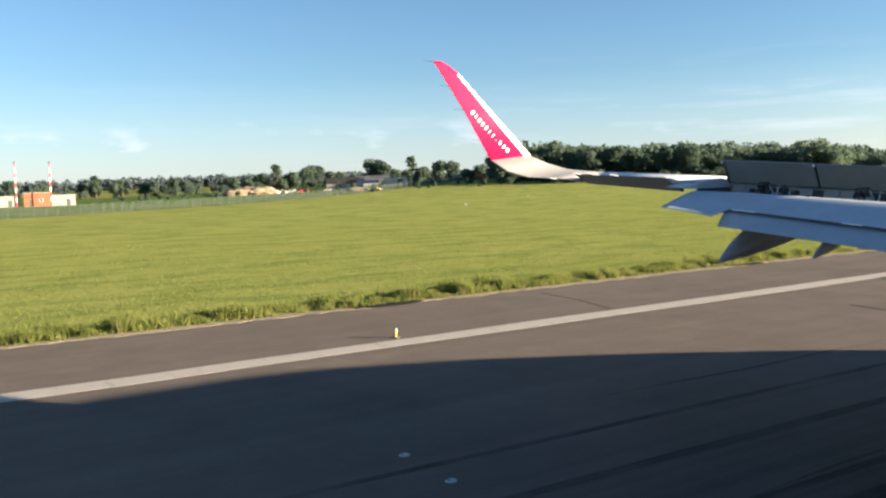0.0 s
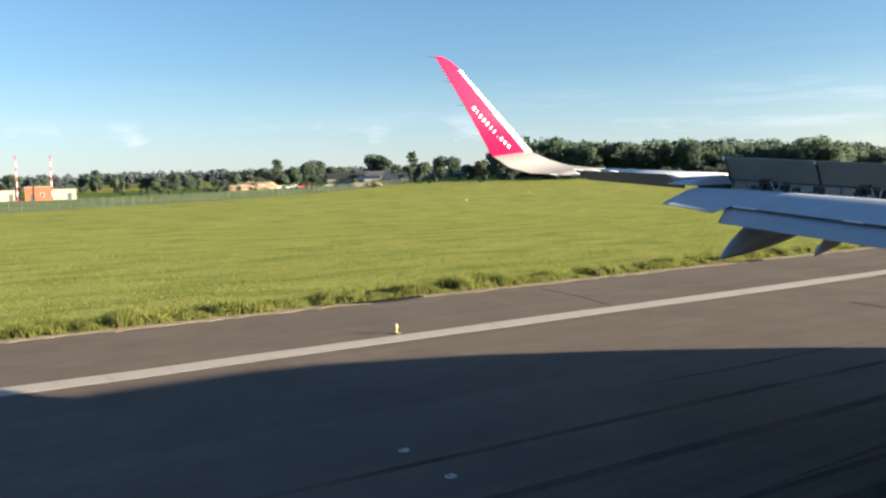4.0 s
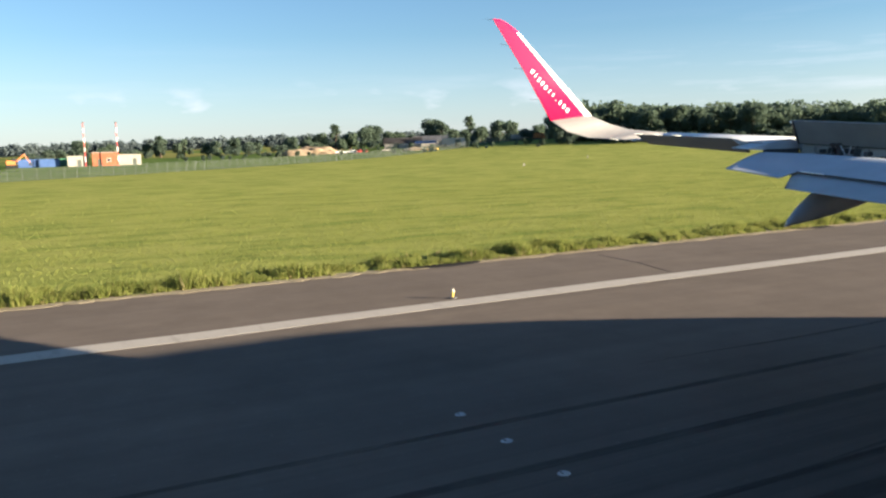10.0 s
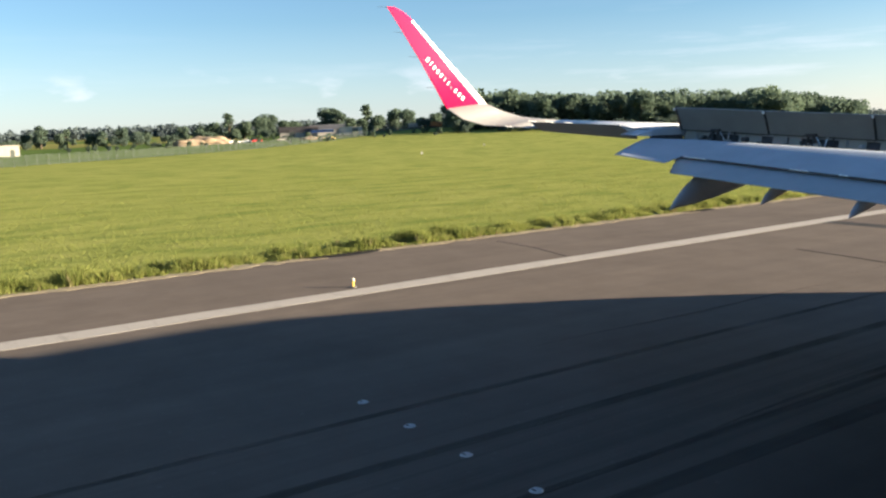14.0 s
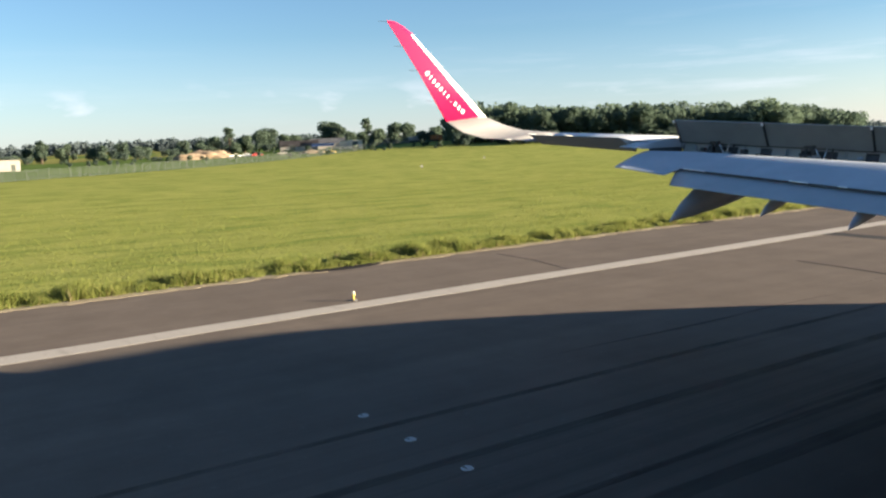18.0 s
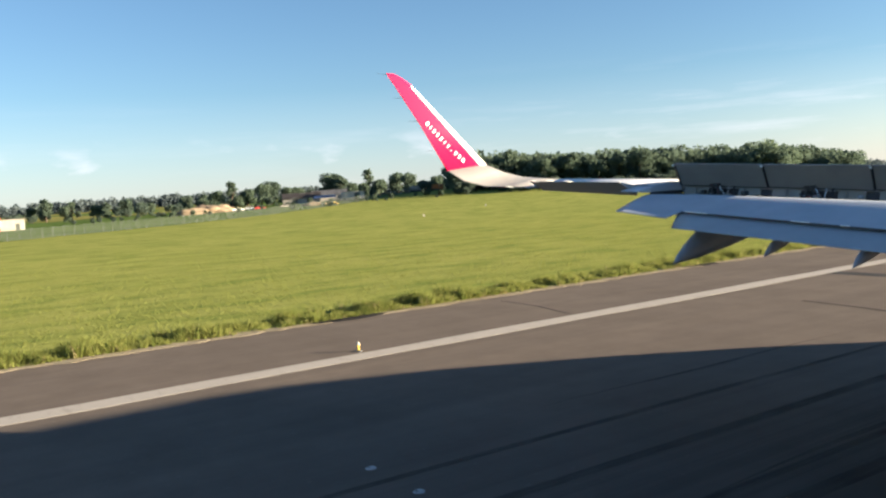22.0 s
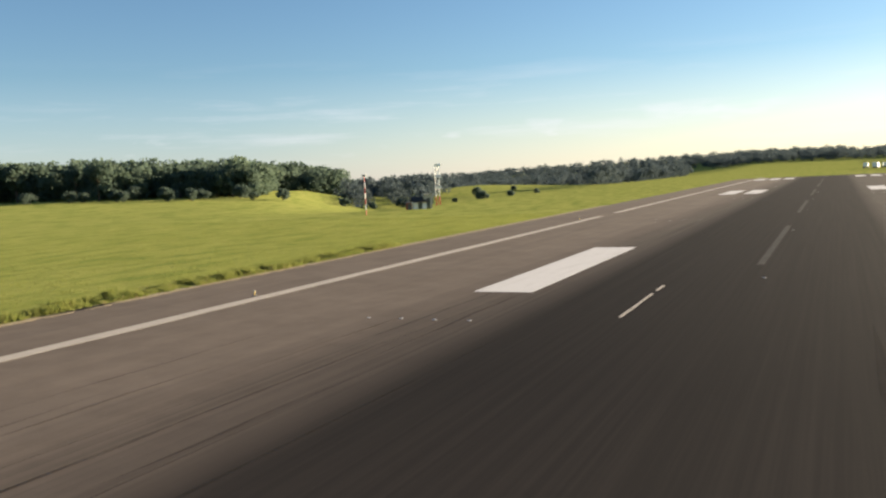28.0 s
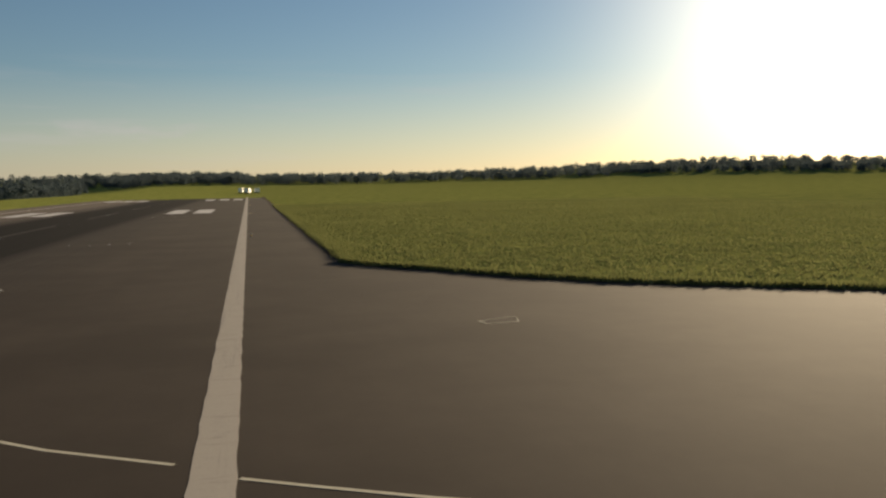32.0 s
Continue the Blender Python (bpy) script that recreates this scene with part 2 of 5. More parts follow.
def asphalt_material():
    m, n, l, b = nodes_of("runway_asphalt", 0.95)
    b.inputs["Specular IOR Level"].default_value = 0.05
    pos = n.new("ShaderNodeNewGeometry").outputs["Position"]
    sep = n.new("ShaderNodeSeparateXYZ")
    l.new(pos, sep.inputs[0])
    grain = noise_node(n, l, pos, 55.0, 3.0, 0.7)
    patch = noise_node(n, l, pos, 0.16, 5.0)
    lane = n.new("ShaderNodeMapping")
    lane.inputs["Scale"].default_value = (1.1, 0.012, 1.0)
    l.new(pos, lane.inputs["Vector"])
    lanes = noise_node(n, l, lane.outputs[0], 1.0, 4.0)
    fine_lane = n.new("ShaderNodeMapping")
    fine_lane.inputs["Scale"].default_value = (4.5, 0.03, 1.0)
    l.new(pos, fine_lane.inputs["Vector"])
    scuffs = noise_node(n, l, fine_lane.outputs[0], 1.0, 5.0, 0.7)
    col = mixed(n, l, ranged(n, l, patch, 0.3, 0.7), (0.123, 0.098, 0.078), (0.164, 0.131, 0.105))
    col = mixed(n, l, ranged(n, l, lanes, 0.3, 0.7, 0.0, 0.5), col, (0.081, 0.068, 0.060))
    col = mixed(n, l, ranged(n, l, grain, 0.3, 0.75, 0.0, 0.45), col, (0.152, 0.132, 0.116))
    blotch = noise_node(n, l, pos, 0.55, 6.0, 0.65)
    col = mixed(n, l, ranged(n, l, blotch, 0.42, 0.75, 0.0, 0.4), col, (0.070, 0.058, 0.049))
    speck = noise_node(n, l, pos, 7.0, 2.0, 0.5)
    col = mixed(n, l, ranged(n, l, speck, 0.66, 0.74, 0.0, 0.35), col, (0.19, 0.165, 0.145))
    # touchdown zone and exit darkened in colour; facing the sun they rendered too bright
    end_dark = math_node(n, l, "MULTIPLY", ranged(n, l, sep.outputs["Y"], 36.0, 60.0, 0.0, 0.9), ranged(n, l, patch, 0.25, 0.6, 0.75, 1.0))
    end_dark = math_node(n, l, "MULTIPLY", end_dark, ranged(n, l, sep.outputs["X"], -12.0, -4.0))
    col = mixed(n, l, end_dark, col, (0.032, 0.026, 0.022))
    # tyre rubber along the middle of the runway
    off = math_node(n, l, "ABSOLUTE", math_node(n, l, "SUBTRACT", sep.outputs["X"], AXIS))
    core = ranged(n, l, off, 6.6, 8.6, 1.0, 0.0)
    skirt = ranged(n, l, off, 8.0, 14.5, 1.0, 0.0)
    streak = ranged(n, l, scuffs, 0.46, 0.66, 0.0, 1.0)
    rubber = math_node(n, l, "MAXIMUM", math_node(n, l, "MULTIPLY", core, ranged(n, l, scuffs, 0.25, 0.6, 0.80, 0.98)),
                       math_node(n, l, "MULTIPLY", math_node(n, l, "MULTIPLY", skirt, streak), 0.55))
    rubber = math_node(n, l, "MULTIPLY", rubber, ranged(n, l, sep.outputs["Y"], 22.0, 58.0, 0.6, 1.0))
    # smooth darkening beside the rubber, painted in to deepen the aircraft's shadow
    col = mixed(n, l, math_node(n, l, "MULTIPLY", ranged(n, l, off, 8.0, 14.5, 0.5, 0.0), ranged(n, l, sep.outputs["Y"], 22.0, 58.0, 0.55, 1.0)), col, (0.034, 0.030, 0.029))
    col = mixed(n, l, rubber, col, (0.016, 0.015, 0.015))
    l.new(col, b.inputs["Base Color"])
    l.new(ranged(n, l, rubber, 0.0, 1.0, 0.92, 0.96), b.inputs["Roughness"])
    l.new(ranged(n, l, rubber, 0.0, 1.0, 0.05, 0.02), b.inputs["Specular IOR Level"])
    bumped(n, l, b, grain, 0.35, 0.006)
    return m


def ground_material():
    m, n, l, b = nodes_of("meadow", 0.85)
    b.inputs["Specular IOR Level"].default_value = 0.0
    pos = n.new("ShaderNodeNewGeometry").outputs["Position"]
    sep = n.new("ShaderNodeSeparateXYZ")
    l.new(pos, sep.inputs[0])
    patch, tuft, blade = noise_node(n, l, pos, 0.05, 5.0), noise_node(n, l, pos, 0.55, 6.0, 0.7), noise_node(n, l, pos, 9.0, 4.0, 0.75)
    wind = n.new("ShaderNodeMapping")
    wind.inputs["Rotation"].default_value, wind.inputs["Scale"].default_value = (0, 0, radians(4)), (0.42, 0.16, 1)
    l.new(pos, wind.inputs["Vector"])
    swath = noise_node(n, l, wind.outputs[0], 0.9, 5.0, 0.6)
    grass = mixed(n, l, ranged(n, l, patch, 0.3, 0.7), (0.220, 0.242, 0.062), (0.277, 0.282, 0.081))
    grass = mixed(n, l, ranged(n, l, tuft, 0.35, 0.75, 0.0, 0.4), grass, (0.317, 0.304, 0.106))
    grass = mixed(n, l, ranged(n, l, swath, 0.47, 0.62, 0.0, 0.7), grass, (0.110, 0.154, 0.035))
    clump = noise_node(n, l, wind.outputs[0], 3.2, 5.0, 0.65)
    grass = mixed(n, l, ranged(n, l, clump, 0.52, 0.66, 0.0, 0.5), grass, (0.125, 0.165, 0.042))
    # grass right of the runway darker, its far part greyed to stand for haze
    right_tone = math_node(n, l, "MULTIPLY", ranged(n, l, sep.outputs["X"], 20.0, 28.0), ranged(n, l, sep.outputs["Y"], 170.0, 300.0, 0.6, 0.35))
    grass = mixed(n, l, math_node(n, l, "MULTIPLY", right_tone, ranged(n, l, swath, 0.40, 0.55, 0.6, 1.0)), grass, (0.095, 0.106, 0.048))
    grass = mixed(n, l, ranged(n, l, blade, 0.35, 0.7, 0.0, 0.14), grass, (0.132, 0.158, 0.031))
    out = math_node(n, l, "MULTIPLY_ADD", sep.outputs["X"], FENCE[0], math_node(n, l, "MULTIPLY_ADD", sep.outputs["Y"], FENCE[1], -FENCE[2]))
    edge = ranged(n, l, math_node(n, l, "ADD", out, math_node(n, l, "MULTIPLY", tuft, 5.0)), 0.0, 5.0)
    crop = mixed(n, l, ranged(n, l, patch, 0.35, 0.65), (0.053, 0.092, 0.026), (0.106, 0.150, 0.044))
    far = ranged(n, l, out, 150.0, 160.0, 0.0, 1.0)
    stripes = noise_node(n, l, pos, 0.008, 1.0)
    crop = mixed(n, l, math_node(n, l, "MULTIPLY", far, ranged(n, l, stripes, 0.48, 0.5)), crop, (0.194, 0.185, 0.062))
    col = mixed(n, l, edge, grass, crop)
    l.new(col, b.inputs["Base Color"])
    rough = math_node(n, l, "ADD", blade, math_node(n, l, "MULTIPLY", tuft, 1.5))
    bumped(n, l, b, rough, 0.25, 0.12)
    return m


ASPHALT, MEADOW = asphalt_material(), ground_material()
BLADES = leafy("grass_blades", (0.186, 0.214, 0.054), (0.232, 0.244, 0.076), 0.5, 0.12)
# exit blades a little greyed in colour, as haze would do
EXIT_BLADES = leafy("exit_blades", (0.100, 0.120, 0.044), (0.190, 0.190, 0.078), 0.4, 0.06)
EDGE_BLADES = leafy("verge_blades", (0.145, 0.185, 0.045), (0.285, 0.280, 0.090), 0.5, 0.5)
# dark brown for soil, with the grass edge's shade put into it
SOIL_AND_SHADE = surface("verge_soil_and_shade", (0.030, 0.022, 0.014), (0.060, 0.045, 0.028), 0.95, bump=0.6, coarse=0.9, fine=12.0, depth=0.03)
STRAW = surface("dry_straw", (0.200, 0.165, 0.110), (0.290, 0.250, 0.175), 0.9, bump=0.6, coarse=0.9, fine=14.0, depth=0.03)
# leaf tones lifted and cooled a little in place of haze
LEAF = [leafy("leaves_oak", (0.084, 0.122, 0.094), (0.132, 0.172, 0.122), 0.5), leafy("leaves_ash", (0.092, 0.132, 0.096), (0.146, 0.188, 0.128), 0.5),
        leafy("leaves_dark", (0.080, 0.114, 0.094), (0.122, 0.156, 0.120), 0.5)]
# far leaves greyed and blued: distance haze painted into the colour
HAZE_LEAF = leafy("leaves_haze_tint", (0.080, 0.104, 0.112), (0.100, 0.124, 0.128), 0.3, 0.02)
BARK = surface("bark", (0.06, 0.045, 0.032), (0.13, 0.10, 0.075), 0.9, bump=0.7, fine=9.0, depth=0.03)
WING_PAINT = surface("grey_wing_paint", (0.40, 0.42, 0.45), (0.50, 0.52, 0.55), 0.34, 0.0, 1.3, 22.0, 0.03, 0.002, grain=0.15)
TAB_PAINT = surface("grey_tab_paint", (0.30, 0.33, 0.36), (0.38, 0.41, 0.44), 0.45, 0.0, 2.0, 30.0, 0.03, 0.002)
FLAP_PAINT = surface("pale_grey_flap_paint", (0.34, 0.385, 0.44), (0.43, 0.475, 0.53), 0.68, 0.0, 2.0, 30.0, 0.03, 0.002)
SPOILER_PAINT = surface("grey_spoiler_underside", (0.27, 0.28, 0.275), (0.34, 0.35, 0.34), 0.5, 0.0, 2.5, 30.0, 0.05, 0.002)
PRIMER = surface("bay_primer", (0.27, 0.265, 0.235), (0.36, 0.35, 0.31), 0.6, 0.0, 2.5, 30.0, 0.1, 0.002)
FAIRING_PAINT = surface("grey_fairing_paint", (0.30, 0.32, 0.35), (0.40, 0.42, 0.45), 0.4, 0.0, 2.0, 30.0, 0.03, 0.002)
BARE = surface("bare_metal", (0.55, 0.56, 0.58), (0.68, 0.68, 0.70), 0.28, 0.9, 2.0, 40.0, 0.03, 0.001)
PINK = surface("magenta_paint", (0.47, 0.007, 0.056), (0.52, 0.011, 0.070), 0.5, 0.0, 1.2, 30.0, 0.02, 0.001)
PINK.node_tree.nodes["Principled BSDF"].inputs["Specular IOR Level"].default_value = 0.06
WHITE = surface("white_paint", (0.76, 0.75, 0.70), (0.84, 0.83, 0.79), 0.35, 0.0, 1.2, 30.0, 0.02, 0.001)
# cream-white root set to grey: the shade on it is in this colour
ROOT_SHADED = surface("root_white_shaded", (0.255, 0.245, 0.235), (0.32, 0.31, 0.30), 0.45, 0.0, 1.2, 30.0, 0.02, 0.001)
DARK = surface("dark_metal", (0.035, 0.035, 0.037), (0.09, 0.09, 0.09), 0.6, 0.3, 6.0, 50.0, 0.2, 0.004)
RUBBER = surface("black_rubber", (0.02, 0.02, 0.02), (0.04, 0.04, 0.04), 0.8, 0.0, 4.0, 40.0, 0.2, 0.003)


def marking_material(name, tone):
    m, n, l, b = nodes_of(name, 0.8)
    b.inputs["Specular IOR Level"].default_value = 0.06
    pos = n.new("ShaderNodeNewGeometry").outputs["Position"]
    lane = n.new("ShaderNodeMapping")
    lane.inputs["Scale"].default_value = (5.0, 0.16, 1.0)
    l.new(pos, lane.inputs["Vector"])
    wear, grain, cross = noise_node(n, l, lane.outputs[0], 1.0, 6.0, 0.7), noise_node(n, l, pos, 45.0, 3.0), noise_node(n, l, pos, 2.2, 5.0, 0.7)
    col = mixed(n, l, ranged(n, l, grain, 0.3, 0.75), tuple(0.9 * v for v in tone), tuple(1.1 * v for v in tone))
    col = mixed(n, l, ranged(n, l, wear, 0.55, 0.76, 0.0, 0.65), col, (0.17, 0.16, 0.155))
    col = mixed(n, l, ranged(n, l, cross, 0.56, 0.80, 0.0, 0.4), col, (0.22, 0.21, 0.20))
    ridge = n.new("ShaderNodeMapping")
    ridge.inputs["Scale"].default_value = (0.7, 3.2, 1.0)
    l.new(pos, ridge.inputs["Vector"])
    col = mixed(n, l, ranged(n, l, noise_node(n, l, ridge.outputs[0], 1.0, 5.0, 0.7), 0.54, 0.72, 0.0, 0.45), col, tuple(0.45 * v for v in tone))
    l.new(col, b.inputs["Base Color"])
    bumped(n, l, b, grain, 0.25, 0.004)
    return m


MARKING, EDGE_MARKING = marking_material("worn_runway_paint", (0.50, 0.49, 0.485)), marking_material("worn_edge_paint", (0.36, 0.33, 0.29))
FADED = surface("faded_yellow_line", (0.43, 0.40, 0.31), (0.54, 0.51, 0.42), 0.75, coarse=1.5, fine=40.0, bump=0.2, depth=0.003)
SEALANT = surface("bitumen_sealant", (0.018, 0.017, 0.017), (0.036, 0.034, 0.032), 0.95, coarse=1.2, fine=30.0, bump=0.2)


def skid_material(name, dark, cover):
    """Tyre rubber that lies on the asphalt in broken streaks."""
    m, n, l, b = nodes_of(name, 0.95)
    b.inputs["Specular IOR Level"].default_value = 0.02
    pos = n.new("ShaderNodeNewGeometry").outputs["Position"]
    lane = n.new("ShaderNodeMapping")
    lane.inputs["Scale"].default_value = (16.0, 0.22, 1.0)
    l.new(pos, lane.inputs["Vector"])
    streak, grain, gap = noise_node(n, l, lane.outputs[0], 1.0, 4.0, 0.7), noise_node(n, l, pos, 40.0, 2.0), noise_node(n, l, pos, 0.35, 3.0)
    l.new(mixed(n, l, grain, dark, tuple(1.8 * v for v in dark)), b.inputs["Base Color"])
    fac = math_node(n, l, "MULTIPLY", ranged(n, l, streak, 0.35, 0.62, 0.1, cover), ranged(n, l, gap, 0.32, 0.6, 0.25, 1.0))
    mx = n.new("ShaderNodeMixShader")
    l.new(fac, mx.inputs[0])
    l.new(n.new("ShaderNodeBsdfTransparent").outputs[0], mx.inputs[1])
    l.new(b.outputs[0], mx.inputs[2])
    l.new(mx.outputs[0], n["Material Output"].inputs["Surface"])
    return m


FAINT_SKID = skid_material("faint_skid_rubber", (0.020, 0.019, 0.019), 0.2)
WORN_LINE = surface("line_under_rubber", (0.028, 0.027, 0.026), (0.070, 0.067, 0.063), 0.85, coarse=0.8, fine=30.0, bump=0.2)
NEW_ASPHALT = surface("newer_asphalt", (0.045, 0.042, 0.040), (0.075, 0.070, 0.066), 0.75, coarse=0.7, fine=60.0, bump=0.3, depth=0.005)


# ---- mesh helpers ----
def mesh_of(name, verts, faces, material, smooth=False):
    me = bpy.data.meshes.new(name)
    me.from_pydata([tuple(v) for v in verts], [], faces)
    me.materials.append(material)
    if smooth:
        me.polygons.foreach_set("use_smooth", [True] * len(me.polygons))
    me.update()
    return me


def part(name, bm, material, parent=None, label="", smooth=False):
    """Links a bmesh (or a ready mesh) as one object, under a thing or a part."""
    if isinstance(bm, bpy.types.Mesh):
        me = bm
    else:
        bmesh.ops.recalc_face_normals(bm, faces=bm.faces)
        me = bpy.data.meshes.new(name)
        bm.to_mesh(me)
        bm.free()
        me.materials.append(material)
        if smooth:                                       # end caps stay flat
            me.polygons.foreach_set("use_smooth", [len(p.vertices) <= 4 for p in me.polygons])
    ob = new(name, me)
    if parent:
        ob.parent = parent
    if label:
        ob["label"] = label
    return ob


def thing(name, m, label, category, group="", kind=""):
    ob = new(name)
    ob.matrix_world = m
    return tagged(ob, label, category, group, kind)


def box(bm, x0, x1, y0, y1, z0, z1, bevel=0.0, m=None):
    made = bmesh.ops.create_cube(bm, size=1)["verts"]
    bmesh.ops.transform(bm, verts=made, matrix=Matrix.Translation(((x0 + x1) / 2, (y0 + y1) / 2, (z0 + z1) / 2)) @ Matrix.Diagonal((x1 - x0, y1 - y0, z1 - z0, 1)))
    if bevel:
        edges = list({e for v in made for e in v.link_edges})
        made = list({v for f in bmesh.ops.bevel(bm, geom=edges, offset=bevel, segments=2, affect="EDGES")["faces"] for v in f.verts} | {v for v in made if v.is_valid})
    if m:
        bmesh.ops.transform(bm, verts=made, matrix=m)
    return bm


def boxed(*a, **k):
    return box(bmesh.new(), *a, **k)


def rod(bm, a, b, r0, r1=None, n=10):
    a, b = Vector(a), Vector(b)
    q = (b - a).to_track_quat("Z", "Y").to_matrix().to_4x4()
    bmesh.ops.create_cone(bm, cap_ends=True, segments=n, radius1=r0, radius2=r0 if r1 is None else r1, depth=(b - a).length, matrix=Matrix.Translation((a + b) / 2) @ q)
    return bm


def loft(rings, caps=True):
    """A skin over closed rings of as many points each."""
    bm = bmesh.new()
    rows = [[bm.verts.new(p) for p in r] for r in rings]
    k = len(rows[0])
    for a, b in zip(rows, rows[1:]):
        for i in range(k):
            bm.faces.new((a[i], a[(i + 1) % k], b[(i + 1) % k], b[i]))
    if caps:
        bm.faces.new(rows[0])
        bm.faces.new(rows[-1])
    return bm


def even(rings, steps=8):
    """More rings between those given, so that a twisted skin stays smooth."""
    out = [rings[0]]
    for a, b in zip(rings, rings[1:]):
        out += [[Vector(p).lerp(q, i / steps) for p, q in zip(a, b)] for i in range(1, steps + 1)]
    return out


def foil(te, le, thick, f0=0.0, f1=1.0, m=9, up=(0, 0, 1)):
    """The closed outline of a wing section between the parts f0 and f1 of the chord, from the trailing to the leading edge."""
    te, le, up = Vector(te), Vector(le), Vector(up)
    c = (le - te).length
    fs = [f0 + (f1 - f0) * (1 - math.cos(math.pi * i / m)) / 2 for i in range(m + 1)]

    def half(f):
        x = max(1 - f, 0.0)
        return 5 * thick * c * (0.2969 * math.sqrt(x) - 0.126 * x - 0.3516 * x * x + 0.2843 * x ** 3 - 0.1015 * x ** 4) + 0.004
    top = [te.lerp(le, f) + up * half(f) * 1.15 for f in fs]
    low = [te.lerp(le, f) - up * half(f) * 0.85 for f in reversed(fs)]
    return top + low


# ---- ground, runway, markings ----
def terrain(x, y):
    """The height of the land: flat by the runway, rising behind the fence and to wooded hills."""
    out = FENCE[0] * x + FENCE[1] * y - FENCE[2]
    z = -0.03 + np.clip(out, 0, 340) * 0.013
    z = z + np.clip(-x - 75, 0, 150) * 0.0033
    brow, wedge = np.clip((-x - 78) / 190, 0, 1), np.clip((0.64 * y + x) / 55, 0, 1)
    z = z - 10.5 * brow * (2 - brow) * wedge * wedge * (3 - 2 * wedge) * np.clip((1500 - y) / 500, 0, 1)
    for cx, cy, r, h in ((-345, 270, 170, 6.5), (-150, 490, 130, 11.0), (-260, 1480, 560, 16), (270, 1930, 650, 22), (800, 1220, 520, 30), (-1130, 440, 520, 10)):
        level = 1 if cy > 1000 or cx < -1000 else np.clip((-x - 60) / 130, 0, 1) ** 2
        z = z + h * level * np.exp(-((x - cx) ** 2 + (y - cy) ** 2) / (2 * (r * 0.55) ** 2))
    return z


u = np.linspace(-1, 1, 151)
gx, gy = np.meshgrid(np.sinh(u * 5.2) / np.sinh(5.2) * 4200, np.sinh(u * 5.2) / np.sinh(5.2) * 4200, indexing="ij")
gz = terrain(gx, gy)
k = len(u)
quads = [(i * k + j, (i + 1) * k + j, (i + 1) * k + j + 1, i * k + j + 1) for i in range(k - 1) for j in range(k - 1)]
ground = new("ground", mesh_of("ground", np.stack([gx, gy, gz], -1).reshape(-1, 3).tolist(), quads, MEADOW, True))
tagged(ground, "long yellow-green meadow grass with darker crop fields beyond", "grass field", kind="structure")

LEFT_EDGE, RIGHT_EDGE, LEFT_LINE, RIGHT_LINE = -28.2, 29.45, -21.03, 23.86


def slab(name, outline, top, low, material, parent=None, label=""):
    bm = bmesh.new()
    f = bm.faces.new([bm.verts.new((x, y, top)) for x, y in outline])
    ret = bmesh.ops.extrude_face_region(bm, geom=[f])
    bmesh.ops.translate(bm, verts=[v for v in ret["geom"] if isinstance(v, bmesh.types.BMVert)], vec=(0, 0, low - top))
    return part(name, bm, material, parent, label)


def wavering(x, y0, y1, step, amount, seed):
    rnd = random.Random(seed)
    n = int((y1 - y0) / step)
    return [(x + rnd.uniform(-amount, amount), y0 + (y1 - y0) * i / n) for i in range(n + 1)]


left_rim = [(LEFT_EDGE, -700)] + wavering(LEFT_EDGE, -60, 240, 0.8, 0.10, 3) + [(LEFT_EDGE, 1400)]
right_rim = [(RIGHT_EDGE, 1400)] + list(reversed(wavering(RIGHT_EDGE, 112, 290, 1.0, 0.10, 4))) + [
    (29.47, 107.2), (29.67, 103.8), (30.17, 102.3), (31.07, 100.8), (33.27, 97.9), (36.37, 93.4), (40.27, 89.1), (45.87, 85.2), (53.47, 80.2), (66.47, 72.2), (96.47, 54.0), (151.47, 20.0), (151.47, -120), (60, -80), (RIGHT_EDGE, -60), (RIGHT_EDGE, -700)]
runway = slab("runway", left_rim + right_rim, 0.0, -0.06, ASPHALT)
tagged(runway, "brown-grey asphalt runway and exit, with tyre rubber and painted-in darkening", "runway", kind="structure")


def stripe(name, x0, x1, y0, y1, label="", ragged=0.02, material=None, seed=1):
    a, b = wavering(x0, y0, y1, max((y1 - y0) / 160, 0.5), ragged, seed), wavering(x1, y0, y1, max((y1 - y0) / 160, 0.5), ragged, seed + 1)
    return slab(name, a + b[::-1], 0.006, 0.001, material or MARKING, runway, label)


for x, seed in ((LEFT_LINE, 11), (RIGHT_LINE, 13)):
    wide = 0.45 if x < 0 else 0.36
    for y0, y1 in (((-300, 138), (146, 480), (480, 1100)) if x < 0 else ((-300, 40), (40, 140), (140, 480), (480, 1100))):
        stripe("edge_line", x - wide, x + wide, y0, y1, "worn white runway edge line", 0.02 if y1 == 140 else 0.05, EDGE_MARKING, seed=seed + int(y1))
for y0, bars in ((74.0, 1), (202.0, 2), (330.0, 3)):
    for side in (-1, 1):
        for i in range(bars):
            x = AXIS + side * (10.65 + 4.5 * i)
            stripe("touchdown_bar", x - 1.5, x + 1.5, y0, y0 + 22.5, "white painted touchdown zone bar, scuffed by tyres", 0.015, seed=30 + i)
for y0 in range(85, 700, 50):
    stripe("centre_line", AXIS - 0.2, AXIS + 0.2, y0 + 0.5, y0 + 30.5, "worn white centre line dash under rubber", 0.03, WORN_LINE, seed=60 + y0 % 7)


for y0, y1 in ((68.0, 74.2), (75.1, 76.8)):
    stripe("thin_dash", AXIS - 3.67, AXIS - 3.53, y0, y1, "thin broken white dash on the rubber", 0.02, EDGE_MARKING, seed=70)


